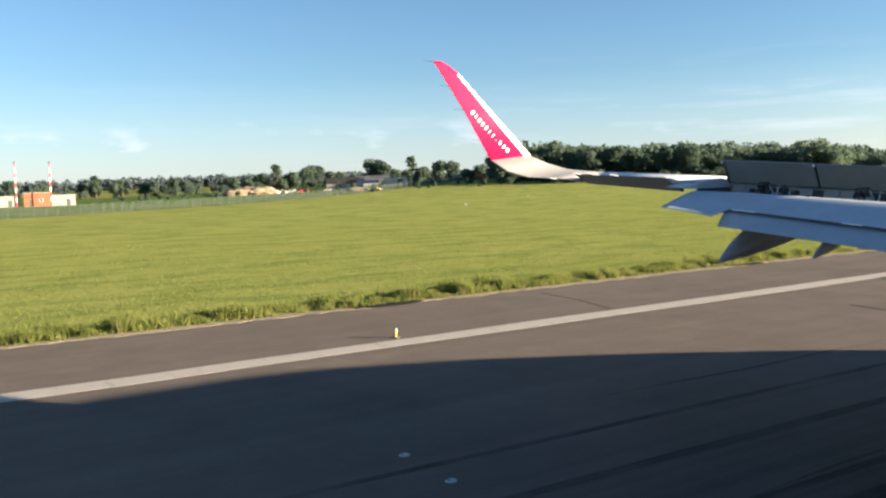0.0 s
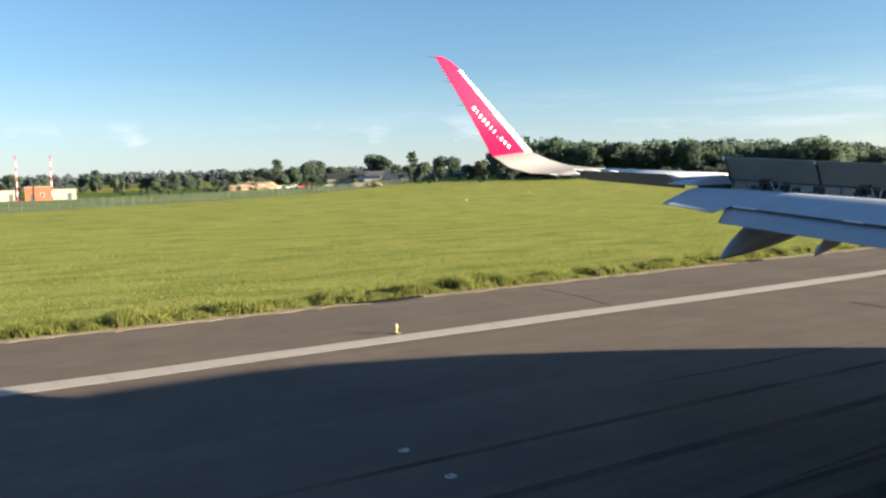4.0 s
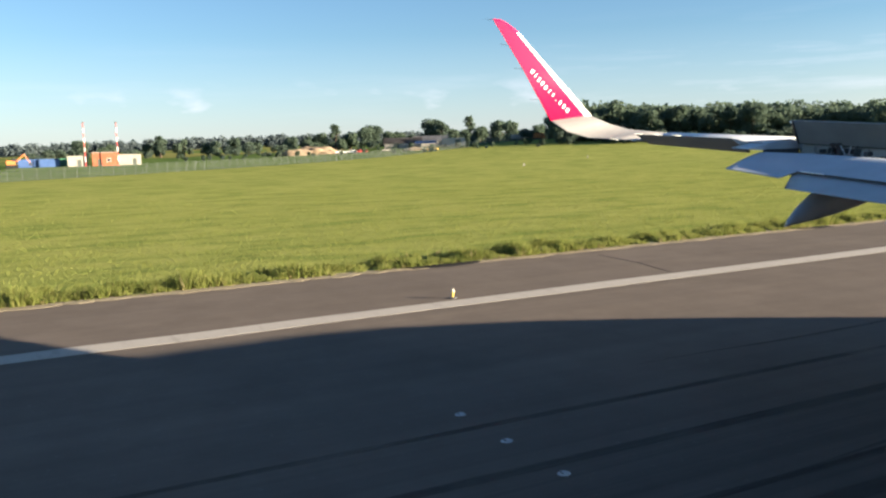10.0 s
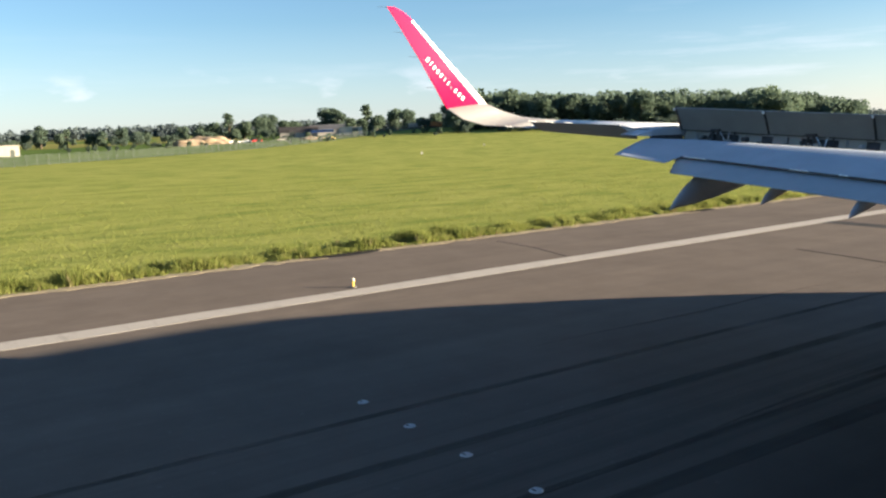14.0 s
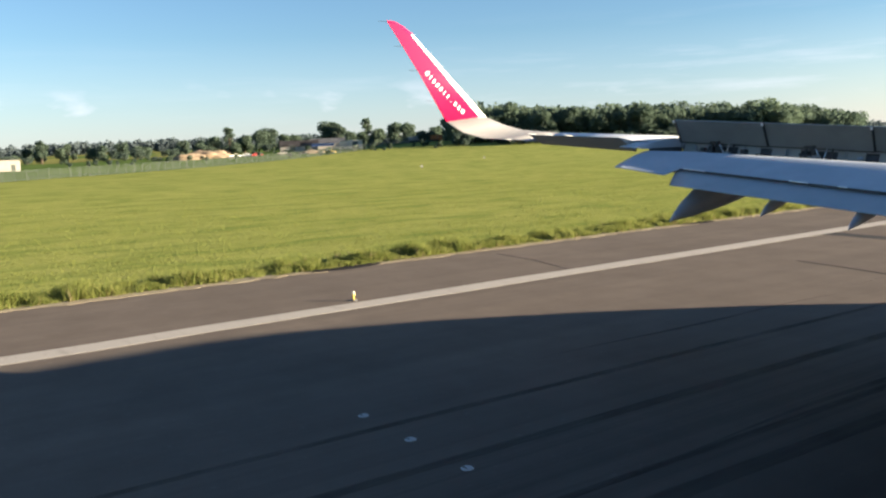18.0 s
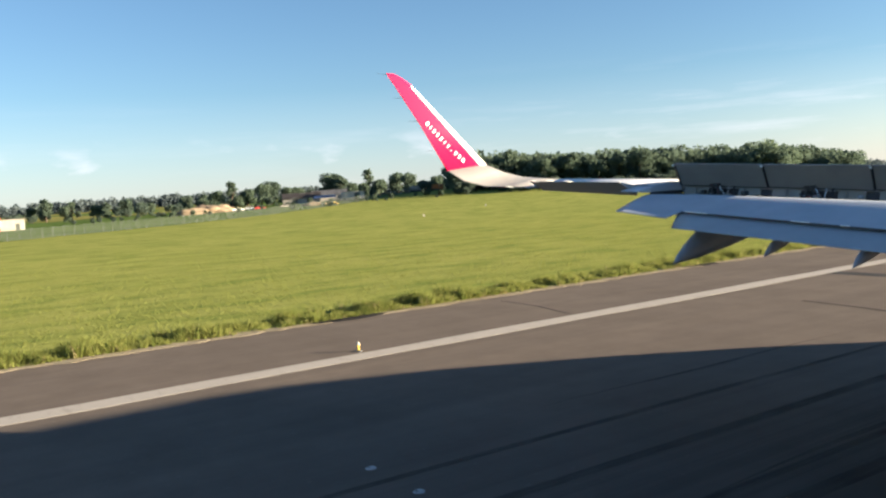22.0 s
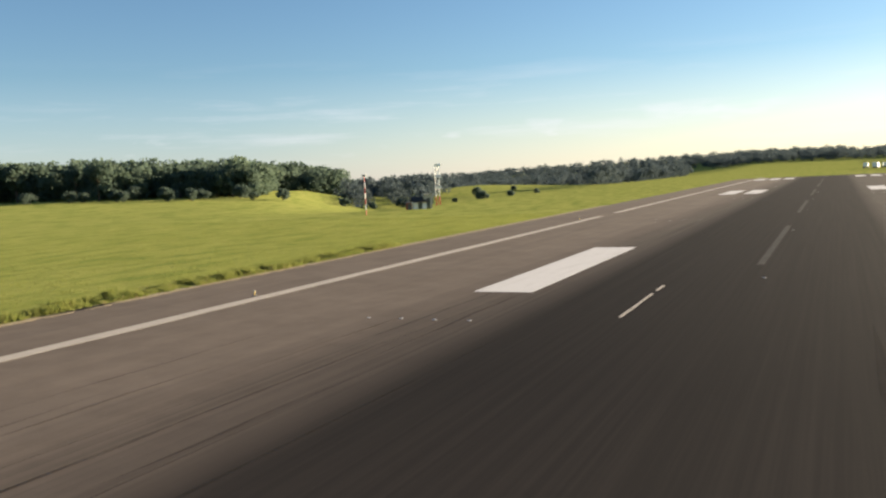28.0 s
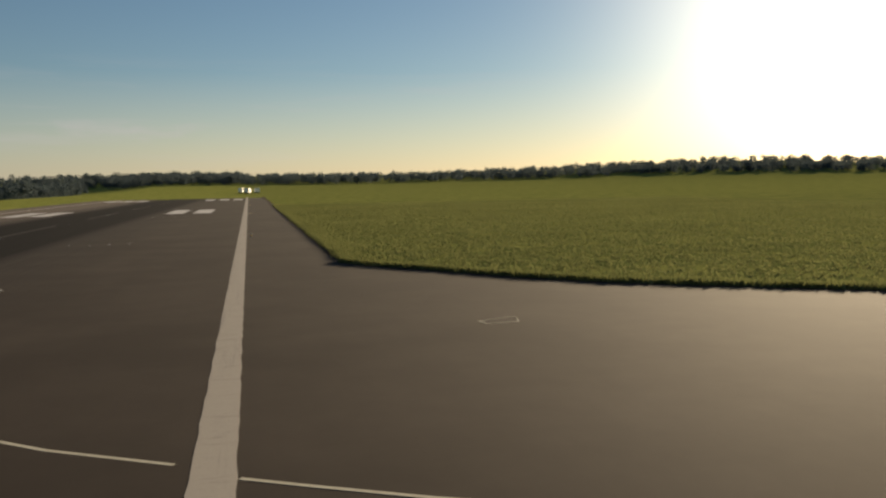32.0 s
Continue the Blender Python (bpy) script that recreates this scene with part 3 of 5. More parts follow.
def ribbon(name, pts, width, material, label="", top=0.007, taper=False):
    pts = [Vector((x, y, 0)) for x, y in pts]
    left, right = [], []
    for i, p in enumerate(pts):
        d = (pts[min(i + 1, len(pts) - 1)] - pts[max(i - 1, 0)]).normalized()
        q = i / (len(pts) - 1)
        s = Vector((-d.y, d.x, 0)) * width / 2 * (min(1.0, 0.02 + 2.0 * min(q, 1 - q)) if taper else 1.0)
        left.append((p + s).to_2d())
        right.append((p - s).to_2d())
    return slab(name, [tuple(p) for p in left] + [tuple(p) for p in reversed(right)], top, 0.001, material, runway, label)


curve = [(8.57, 84.20), (10.47, 81.75), (12.17, 79.40), (13.82, 77.40), (15.37, 75.80), (16.87, 74.40), (19.27, 72.40), (20.97, 71.00), (23.22, 69.60)]
ribbon("lead_off_line", curve, 0.10, FADED, "thin faded yellow lead-off line", 0.004)
ribbon("lead_off_line", [(24.27, 68.65), (25.37, 68.00), (26.97, 67.10), (28.37, 66.40), (34.47, 63.60), (46.47, 58.50), (71.47, 49.00)], 0.10, FADED, "thin faded yellow lead-off line")
# a newer strip across the lanes, and sealed cracks
slab("asphalt_patch", [(-21.6, 34.0), (-21.5, 35.0), (-9.3, 33.8), (-9.2, 32.8)], 0.004, 0.001, NEW_ASPHALT, runway, "dark strip of newer asphalt")
ribbon("sealed_crack", [(-17.0, 26.4), (-14.9, 26.0), (-13.0, 25.5), (-10.8, 25.2), (-8.2, 24.5)], 0.09, SEALANT, "dark bitumen crack sealing", 0.005)
ribbon("sealed_crack", [(-26.8, 20.7), (-24.2, 20.5), (-21.6, 19.8)], 0.05, SEALANT, "dark bitumen crack sealing", 0.005)
for x, w, y0, y1 in ((-11.3, 0.2, -30, 56), (-9.8, 0.28, -40, 70), (-7.9, 0.2, -20, 58), (-6.7, 0.36, -40, 68), (6.55, 0.5, 50, 68), (9.05, 0.55, 50, 74), (10.05, 0.45, 54, 73)):
    pts = [(x + 0.25 * math.sin(y * 0.05 + x * 3) + 0.02 * y * (x < 0), y) for y in np.linspace(y0, y1, 24)]
    ribbon("skid_mark", pts, w, FAINT_SKID, "black rubber skid mark", 0.003, True)
rng = random.Random(23)
for i in range(16):
    x, y0, long = rng.uniform(-15.5, -7.4), rng.uniform(6, 62), rng.uniform(5, 18)
    bend = rng.uniform(-0.012, 0.03)
    pts = [(x + bend * (y - y0) + 0.05 * math.sin(y * 0.9), y) for y in np.linspace(y0, y0 + long, 12)]
    ribbon("skid_mark", pts, rng.uniform(0.08, 0.2), FAINT_SKID, "thin faint rubber skid mark", 0.0025, True)
ribbon("marking_outline", [(31.7, 81.6), (33.1, 82.1), (32.9, 81.1), (31.8, 81.0), (31.7, 81.6)], 0.07, FADED, "thin painted outline on the exit")


# ---- grass as blades ----
def blades(name, x0, x1, y0, y1, count, height, width, per, material, label, seed, skew=1.0, clumps=False):
    rng = np.random.default_rng(seed)
    x = x1 - (x1 - x0) * rng.random(count) ** skew * (1 if clumps else 0.45 + 0.55 * rng.random(count))     # thinner and thinner away from the edge
    y = y0 + (y1 - y0) * rng.random(count)
    patchy = np.sin(x * 0.9 + 1.7 * np.sin(y * 0.31)) * np.sin(y * 0.63 + 2 * np.sin(x * 0.23))
    tall = height * (0.7 + 0.35 * rng.random(count) + 0.22 * patchy)
    if clumps:                                       # uneven clumps along the edge
        lump = np.sin(y * 4.3 + 2.6 * np.sin(y * 0.9 + x * 1.7)) + 0.8 * np.sin(y * 2.1 + 1.3 + 2 * np.sin(y * 0.33)) + 0.8 * np.sin(x * 4.1 + y * 0.9) + 0.35 * np.sin(y * 0.41)
        tall = tall * np.clip(0.72 + 0.36 * lump, 0.22, 1.6)
    x, y, tall = (np.repeat(v, per) for v in (x, y, tall))
    n = len(x)
    x, y = x + rng.normal(0, width * 1.6, n), y + rng.normal(0, width * 1.6, n)
    a, lean = rng.random(n) * 2 * np.pi, rng.normal(0, 0.35, (n, 2))
    w = width * (0.6 + 0.8 * rng.random(n))
    z = terrain(x, y) - 0.01
    h = tall * (0.6 + 0.6 * rng.random(n))
    v = np.empty((n, 3, 3))
    v[:, 0] = np.stack([x - np.cos(a) * w / 2, y - np.sin(a) * w / 2, z], 1)
    v[:, 1] = np.stack([x + np.cos(a) * w / 2, y + np.sin(a) * w / 2, z], 1)
    v[:, 2] = np.stack([x + lean[:, 0] * h, y + lean[:, 1] * h, z + h], 1)
    return tagged(new(name, tri_mesh(name, v.reshape(-1, 3), material)), label, "grass", kind="stuff")


def tri_mesh(name, v, material):
    me = bpy.data.meshes.new(name)
    n = len(v)
    me.vertices.add(n)
    me.vertices.foreach_set("co", np.ascontiguousarray(v, dtype=np.float32).ravel())
    me.loops.add(n)
    me.loops.foreach_set("vertex_index", np.arange(n, dtype=np.int32))
    me.polygons.add(n // 3)
    me.polygons.foreach_set("loop_start", np.arange(0, n, 3, dtype=np.int32))
    me.materials.append(material)
    me.update(calc_edges=True)
    return me


blades("verge_grass", LEFT_EDGE - 2.1, LEFT_EDGE - 0.28, -6, 100, 27000, 0.38, 0.05, 6, EDGE_BLADES, "ragged tall green grass along the asphalt edge", 21, 1.0, True)
DRY_BLADES = leafy("dry_blades", (0.27, 0.205, 0.11), (0.34, 0.285, 0.16), 0.4, 0.4)
blades("dry_grass", LEFT_EDGE - 2.4, LEFT_EDGE - 0.2, -6, 100, 2600, 0.30, 0.04, 5, DRY_BLADES, "sparse dry straw tufts along the asphalt edge", 24, 1.0, True)
blades("meadow_grass", -125, -28.8, -14, 150, 140000, 0.09, 0.042, 3, BLADES, "long yellow-green meadow grass", 22, 1.7)


def strip_of_straw():
    rng = random.Random(8)
    outer = [(x + 0.18 + rng.uniform(0, 0.2), y) for x, y in wavering(LEFT_EDGE, -30, 170, 0.5, 0.12, 5)]
    inner = [(x - 0.5 - rng.uniform(0, 0.35), y) for x, y in wavering(LEFT_EDGE, -30, 170, 0.5, 0.08, 6)]
    return slab("dry_verge", outer + inner[::-1], 0.012, -0.04, STRAW)


tagged(strip_of_straw(), "strip of dry straw and soil at the asphalt edge", "verge", kind="structure")


def exit_grass():
    """Blades on the grass between the runway and its exit."""
    rng = np.random.default_rng(31)
    rim_x = [29.47, 29.67, 30.17, 31.07, 33.27, 36.37, 40.27, 45.87, 53.47, 66.47, 96.47, 151.47]
    rim_y = [107.2, 103.8, 102.3, 100.8, 97.9, 93.4, 89.1, 85.2, 80.2, 72.2, 54.0, 20.0]
    x, y = 29.4 + 100 * rng.random(100000) ** 1.3, 40 + 210 * rng.random(100000)
    near_x = 29.9 + 60 * rng.random(9000) ** 1.5
    x, y = np.concatenate([x, near_x, 29.9 + 1.2 * rng.random(5000)]), np.concatenate([y, np.interp(near_x, rim_x, rim_y) + 0.4 + 1.6 * rng.random(9000), 106 + 120 * rng.random(5000) ** 1.5])
    rim = np.interp(x, rim_x, rim_y)
    keep = (y > rim + 0.4) & (x > 29.8)
    x, y = np.repeat(x[keep], 4), np.repeat(y[keep], 4)
    n = len(x)
    x, y = x + rng.normal(0, 0.15, n), y + rng.normal(0, 0.15, n)
    beside = np.minimum(np.abs(y - np.interp(x, rim_x, rim_y)) * 0.75, np.where(y > 104, x - 29.5, 99.0))
    a, h, w = rng.random(n) * 6.3, (0.08 + 0.12 * rng.random(n)) * (1 + 1.6 * np.exp(-beside / 0.9)), 0.025 + 0.05 * rng.random(n)
    lean, z = rng.normal(0, 0.35, (n, 2)), terrain(x, y) - 0.01
    v = np.empty((n, 3, 3))
    v[:, 0] = np.stack([x - np.cos(a) * w, y - np.sin(a) * w, z], 1)
    v[:, 1] = np.stack([x + np.cos(a) * w, y + np.sin(a) * w, z], 1)
    v[:, 2] = np.stack([x + lean[:, 0] * h, y + lean[:, 1] * h, z + h], 1)
    tagged(new("exit_grass", tri_mesh("exit_grass", v.reshape(-1, 3), EXIT_BLADES)), "green grass beside the runway exit", "grass", kind="stuff")


exit_grass()


def exit_verge():
    """A dark strip of soil and painted grass shade between the exit's asphalt and its grass."""
    rng = random.Random(19)
    rim = [(29.45, 400), (29.45, 300), (29.45, 220), (29.45, 160), (29.45, 130), (29.47, 107.2), (29.67, 103.8), (30.17, 102.3), (31.07, 100.8), (33.27, 97.9), (36.37, 93.4), (40.27, 89.1), (45.87, 85.2), (53.47, 80.2), (66.47, 72.2), (96.47, 54.0)]
    fine = [Vector(a).lerp(b, i / 6) for a, b in zip(rim, rim[1:]) for i in range(6)]
    inner, outer = [], []
    for p, q in zip(fine, fine[1:]):
        d = (q - p).normalized()
        side = Vector((-d.y, d.x))
        inner.append(tuple(p - side * 0.12 * rng.random()))
        outer.append(tuple(p + side * rng.uniform(0.6, 1.2)))
    return slab("exit_verge", inner + outer[::-1], 0.013, -0.04, SOIL_AND_SHADE)


tagged(exit_verge(), "dark strip of soil and painted grass shade along the runway exit", "verge", kind="structure")


def soil_gaps():
    """Bare dark patches where the asphalt's edge has broken."""
    rng = random.Random(17)
    for y in (14.5, 35.0, 66.0):
        w, d = rng.uniform(1.2, 2.6), rng.uniform(0.3, 0.6)
        pts = [(LEFT_EDGE - 0.05 + d * math.cos(a) * rng.uniform(0.6, 1.1), y + w * math.sin(a) * rng.uniform(0.7, 1.1)) for a in (2 * math.pi * i / 14 for i in range(14))]
        tagged(slab("bare_patch", pts, 0.016, -0.03, SEALANT), "dark bare patch at the broken asphalt edge", "soil patch", "bare patches", "structure")


soil_gaps()


# ---- the airliner ----
def L(lat, y, z):
    """A point of the port wing: metres out from the eye's window, forward, up."""
    return (-lat, y, z)


HULL_X, HULL_Z, NOSE = 1.76, 3.92, 35.4
WINDOW = (-0.08, 0.40, 4.23, 4.70)                   # the cabin window beside the eye: y, y, z, z
airliner = thing("airliner", pose(0, 0, 0), "white airliner with a magenta winglet, spoilers raised and flaps lowered", "airplane")


def hull():
    """The fuselage's skin, with one cabin window cut out of it."""
    shape = ((0, 0.04, -0.45), (0.25, 0.42, -0.42), (0.8, 0.86, -0.36), (1.8, 1.3, -0.25), (3.2, 1.68, -0.12), (5.0, 1.92, -0.03), (6.6, 1.98, 0), (18, 1.98, 0), (29, 1.98, 0), (33, 1.97, 0.02),
             (36.5, 1.88, 0.1), (39, 1.5, 0.4), (42, 0.75, 0.95), (44, 0.22, 1.25))
    ss, rs, dzs = zip(*shape)
    stations = sorted(set(ss) | {NOSE - WINDOW[0], NOSE - WINDOW[1]})
    turns = sorted({2 * math.pi * i / 40 for i in range(40) if i not in (18, 19)} | {math.radians(180 - 5.0), math.radians(180 - 20.0)})
    bm, rows = bmesh.new(), []
    for s in stations:
        r, dz = float(np.interp(s, ss, rs)), float(np.interp(s, ss, dzs))
        rows.append([bm.verts.new((HULL_X + r * math.cos(a), NOSE - s, HULL_Z + dz + 1.04 * r * math.sin(a))) for a in turns])
    k = len(turns)
    for i in range(len(rows) - 1):
        for j in range(k):
            mid_y, mid_a = NOSE - (stations[i] + stations[i + 1]) / 2, math.degrees(turns[j] + turns[(j + 1) % k]) / 2
            if WINDOW[0] < mid_y < WINDOW[1] and 160 < mid_a < 175 and j + 1 < k:
                continue
            bm.faces.new((rows[i][j], rows[i][(j + 1) % k], rows[i + 1][(j + 1) % k], rows[i + 1][j]))
    bm.faces.new(rows[0])
    bm.faces.new(rows[-1])
    return bm


def rounded(y0, y1, z0, z1, r, x, lean):
    """A rounded rectangle, upright along the cabin wall."""
    pts = []
    for cy, cz, a0 in ((y1 - r, z1 - r, 0), (y0 + r, z1 - r, 90), (y0 + r, z0 + r, 180), (y1 - r, z0 + r, 270)):
        for i in range(7):
            a = math.radians(a0 + 15 * i)
            y, z = cy + r * math.cos(a), cz + r * math.sin(a)
            pts.append((x + lean * (z - 4.47), y, z))
    return pts


def window_frame():
    """The dark inner frame round the window, from the skin to the cabin's side."""
    y0, y1, z0, z1 = WINDOW
    rings = [rounded(y0 - 0.05, y1 + 0.05, z0 - 0.05, z1 + 0.05, 0.12, -0.13, 0.30), rounded(y0, y1, z0, z1, 0.13, -0.115, 0.30), rounded(y0, y1, z0, z1, 0.13, -0.095, 0.30),
             rounded(y0 - 0.04, y1 + 0.04, z0 - 0.04, z1 + 0.04, 0.13, -0.06, 0.30), rounded(y0 - 0.10, y1 + 0.10, z0 - 0.10, z1 + 0.10, 0.13, -0.06, 0.30)]
    return loft(rings, False)


part("fuselage", hull(), WHITE, airliner, "white painted fuselage", True)
part("window_frame", window_frame(), RUBBER, airliner, "dark inner frame of the cabin window", True)


def te_z(lat):
    return 3.325 + 0.0865 * lat


def hinge(lat):
    """The spoilers' hinge line."""
    return 13.80 + (11.487 - lat) * 0.3674, te_z(lat) - 0.005


def le_y(lat):
    return 12.80 + (15.2 - lat) * 0.468


def te_y(lat):
    return 12.237 + (11.493 - lat) * 0.215


def wing_box():
    rings = []
    for lat in (0.1, 2.4, 5.0, 8.1, 10.1, 11.51):
        f = (hinge(lat)[0] - te_y(lat)) / (le_y(lat) - te_y(lat))
        rings.append(foil(L(lat, te_y(lat), te_z(lat)), L(lat, le_y(lat), te_z(lat) + 0.04), 0.118, f0=f))
    return loft(rings)


def wing_tip():
    rings = []
    for lat, y_te in ((11.515, 12.424), (12.9, 12.10), (14.172, 11.808)):
        rings.append(foil(L(lat, y_te, te_z(lat) - 0.02), L(lat, le_y(lat), te_z(lat) + 0.05), 0.108, f0=0.25))
    return loft(rings)


def tip_edge(lat):
    """The fixed trailing edge's place and the hinge ahead of it."""
    te, le = Vector(L(lat, 12.418 - (lat - 11.54) * 0.232, te_z(lat) - 0.022)), Vector(L(lat, le_y(lat), te_z(lat) + 0.05))
    return te, te.lerp(le, 0.26)


def trailing_piece(lat0, lat1, raised):
    rings = []
    for lat in (lat0, (lat0 + lat1) / 2, lat1):
        te, h = tip_edge(lat)
        d = te - h
        c, s = math.cos(raised), math.sin(raised)
        e = h + Vector((d.x, d.y * c + d.z * s, d.z * c - d.y * s))
        t = 0.055 * d.length / 0.45
        rings.append([h + Vector((0, 0, t)), h.lerp(e, 0.5) + Vector((0, 0, t * 0.6)), e + Vector((0, 0, 0.006)), e - Vector((0, 0, 0.006)), h.lerp(e, 0.5) - Vector((0, 0, t * (1.1 if raised else 0.55))), h - Vector((0, 0, t * (2.1 if raised else 0.9)))])
    return loft(rings)


# stations of the winglet: trailing edge, leading edge, the way out of its outer face
WINGLET = [(L(14.172, 11.807, 4.534), L(14.168, 13.28, 4.592), (0, 0, 1)), (L(14.646, 11.657, 4.571), L(14.683, 12.93, 4.667), (0.18, 0, 0.98)),
           (L(15.029, 11.342, 4.612), L(15.072, 12.521, 4.757), (0.5, 0, 0.87)), (L(15.275, 10.943, 4.761), L(15.309, 12.145, 4.905), (0.78, 0, 0.62)),
           (L(15.405, 10.60, 5.008), L(15.424, 11.73, 5.103), (0.93, 0, 0.36)), (L(15.567, 10.03, 6.098), L(15.583, 10.78, 6.106), (0.97, 0, 0.24)),
           (L(15.731, 9.54, 6.961), L(15.749, 10.02, 6.944), (0.97, 0, 0.24)), (L(15.777, 9.42, 7.163), L(15.78, 9.79, 7.113), (0.97, 0, 0.24)), (L(15.783, 9.395, 7.203), L(15.784, 9.60, 7.195), (0.97, 0, 0.24))]


def winglet_band(first, last, f0, f1):
    rings = [foil(t, l, 0.075 if i > 3 else 0.1, a, b, up=n) for i, ((t, l, n), a, b) in enumerate(zip(WINGLET, f0, f1)) if first <= i <= last]
    return loft(rings)


port_wing = part("wing", wing_box(), WING_PAINT, airliner, "pale grey port wing with raised spoilers", True)
part("wing_tip", wing_tip(), WING_PAINT, port_wing, "", True)
# aileron takes the darker spoiler grey to carry its underside's shade
part("aileron", trailing_piece(11.878, 14.05, radians(20)), SPOILER_PAINT, port_wing, "slightly raised aileron, its shade put in as darker grey")
for lat0, lat1 in ((11.515, 11.86), (14.065, 14.172)):
    part("trailing_edge", trailing_piece(lat0, lat1, 0.0), WING_PAINT, port_wing)
part("winglet_root", winglet_band(0, 4, [0] * 10, [1] * 10), ROOT_SHADED, port_wing, "cream-white curved winglet root", True)
WINGLET.insert(6, tuple(Vector(a).lerp(b, 0.95) for a, b in zip(WINGLET[5], WINGLET[6])))
WHITE_FROM = [0, 0, 0, 0, 0.79, 0.79, 0.80, 1.0, 1.0, 1.0]
winglet = part("winglet", winglet_band(4, 9, [0] * 10, WHITE_FROM), PINK, airliner, "magenta swept winglet", True)
part("leading_edge_band", winglet_band(4, 7, WHITE_FROM, [1] * 10), WHITE, winglet, "white leading edge band", True)


def winglet_point(s, f, lift):
    """On the winglet's inner face: s along the stations, f of the chord."""
    i = min(int(s), len(WINGLET) - 2)
    (t0, l0, n0), (t1, l1, n1) = WINGLET[i], WINGLET[i + 1]
    t, l, n = Vector(t0).lerp(t1, s - i), Vector(l0).lerp(l1, s - i), Vector(n0).lerp(n1, s - i).normalized()
    c, x = (l - t).length, 1 - f
    h = 5 * 0.075 * c * (0.2969 * math.sqrt(x) - 0.126 * x - 0.3516 * x * x + 0.2843 * x ** 3 - 0.1015 * x ** 4) + 0.004
    return t.lerp(l, f) + n * (h * 1.15 + lift)


def lettering():
    """The airline's name as plain white shapes along the winglet."""
    a, b = (5.02, 0.25), (4.12, 0.52)
    for i, w in enumerate((0.085, 0.025, 0.06, 0.06, 0.06, 0.025, 0.035, 0.022, 0.06, 0.06, 0.085)):
        q = (i + 0.5) / 11
        s, f = a[0] + (b[0] - a[0]) * q, a[1] + (b[1] - a[1]) * q
        along = (winglet_point(s - 0.02, f + 0.006, 0) - winglet_point(s + 0.02, f - 0.006, 0)).normalized()
        n = (winglet_point(s, f, 1) - winglet_point(s, f, 0)).normalized()
        up = n.cross(along)
        m = Matrix((along, up, n)).transposed().to_4x4()
        m.translation = winglet_point(s, f, 0.004)
        w *= 0.8
        tall = 0.15 if i in (1, 5) else 0.025 if i == 7 else 0.105
        part("lettering_mark", boxed(-w / 2, w / 2, -0.06, tall - 0.06, -0.003, 0.003, m=m), WHITE, winglet, "plain white shape of the airline lettering")


lettering()


def spoiler(lat0, lat1):
    """A raised panel, hinged in front, with its actuator below and dark rods along the slits."""
    (y0, z0), (y1, z1) = hinge(lat0 - 0.01), hinge(lat1 - 0.045)
    back, rise = 0.46, 0.51
    h0, h1 = Vector(L(lat0 - 0.01, y0, z0)), Vector(L(lat1 - 0.045, y1, z1))
    t0, t1 = h0 + Vector((0.17, -back, rise)), h1 + Vector((0.17, -back, rise))
    n = (t0 - h0).cross(h1 - h0).normalized()
    if n.y < 0:
        n = -n
    rings = []
    for a, b in ((h0.lerp(t0, 0.16), t0), (h1.lerp(t1, 0.14), t1)):
        rings.append([a + n * 0.05, a.lerp(b, 0.5) + n * 0.055, b + n * 0.012, b - n * 0.006, a.lerp(b, 0.5) - n * 0.01, a - n * 0.03])
    panel = part("spoiler", loft(rings), SPOILER_PAINT, airliner, "raised grey spoiler panel")
    # dark rods cover the slits between panels and imitate their shade
    for a, b in ((h0, t0), (h1, t1)):
        part("slit_rod", rod(bmesh.new(), a.lerp(b, 0.16) - n * 0.02, a.lerp(b, 1.0) - n * 0.004, 0.022, n=6), DARK, panel, "dark rod standing for the slit's shade")
    part("corner_seal", boxed(t0.x - 0.025, t0.x + 0.01, t0.y - 0.03, t0.y + 0.0, t0.z - 0.06, t0.z - 0.01), WHITE, panel, "small pale corner seal")
    m = h0.lerp(h1, 0.46)
    bm = bmesh.new()
    for dx in (-0.1, 0.1):
        rod(bm, m + Vector((dx, -0.05, -0.24)), m + Vector((dx * 0.8 - 0.05, -0.15, 0.12)), 0.028, 0.02, 8)
    rod(bm, m + Vector((0.02, -0.1, -0.2)), m + Vector((0.02, -0.17, 0.1)), 0.045, 0.04, 8)
    box(bm, m.x - 0.15, m.x + 0.1, m.y - 0.22, m.y - 0.14, m.z + 0.06, m.z + 0.12, 0.02)
    part("spoiler_actuator", bm, DARK, panel, "dark hydraulic actuator")
    part("actuator_rod", rod(bmesh.new(), m + Vector((0.2, -0.12, -0.22)), m + Vector((0.05, -0.15, 0.08)), 0.016, n=8), BARE, panel, "bright steel piston rod")
    part("hose", rod(bmesh.new(), m + Vector((-0.42, -0.14, -0.16)), m + Vector((-0.1, -0.14, -0.06)), 0.014, n=6), FAIRING_PAINT, panel)
    part("lower_edge", rod(bmesh.new(), h0.lerp(t0, 0.16) - n * 0.03, h1.lerp(t1, 0.14) - n * 0.03, 0.012, n=6), DARK, panel, "dark lower edge seal")
    for q0, q1 in ((0.05, 0.33), (0.68, 0.93)):
        a, b = h0.lerp(h1, q0), h0.lerp(h1, q1)
        part("spar_plate", loft([[p + Vector((0, dy, dz)) for dy, dz in ((-0.118, -0.15), (-0.105, -0.15), (-0.035, 0.055), (-0.048, 0.055))] for p in (a, b)]), PRIMER, panel, "pale primed plate on the rear spar")
    for q, r in ((0.38, 0.018), (0.56, 0.014), (0.62, 0.02)):
        p = h0.lerp(h1, q)
        part("pipe", rod(bmesh.new(), p + Vector((0, -0.16, -0.2)), p + Vector((0.05, -0.1, 0.07)), r, n=6), BARE if r < 0.016 else DARK, panel)
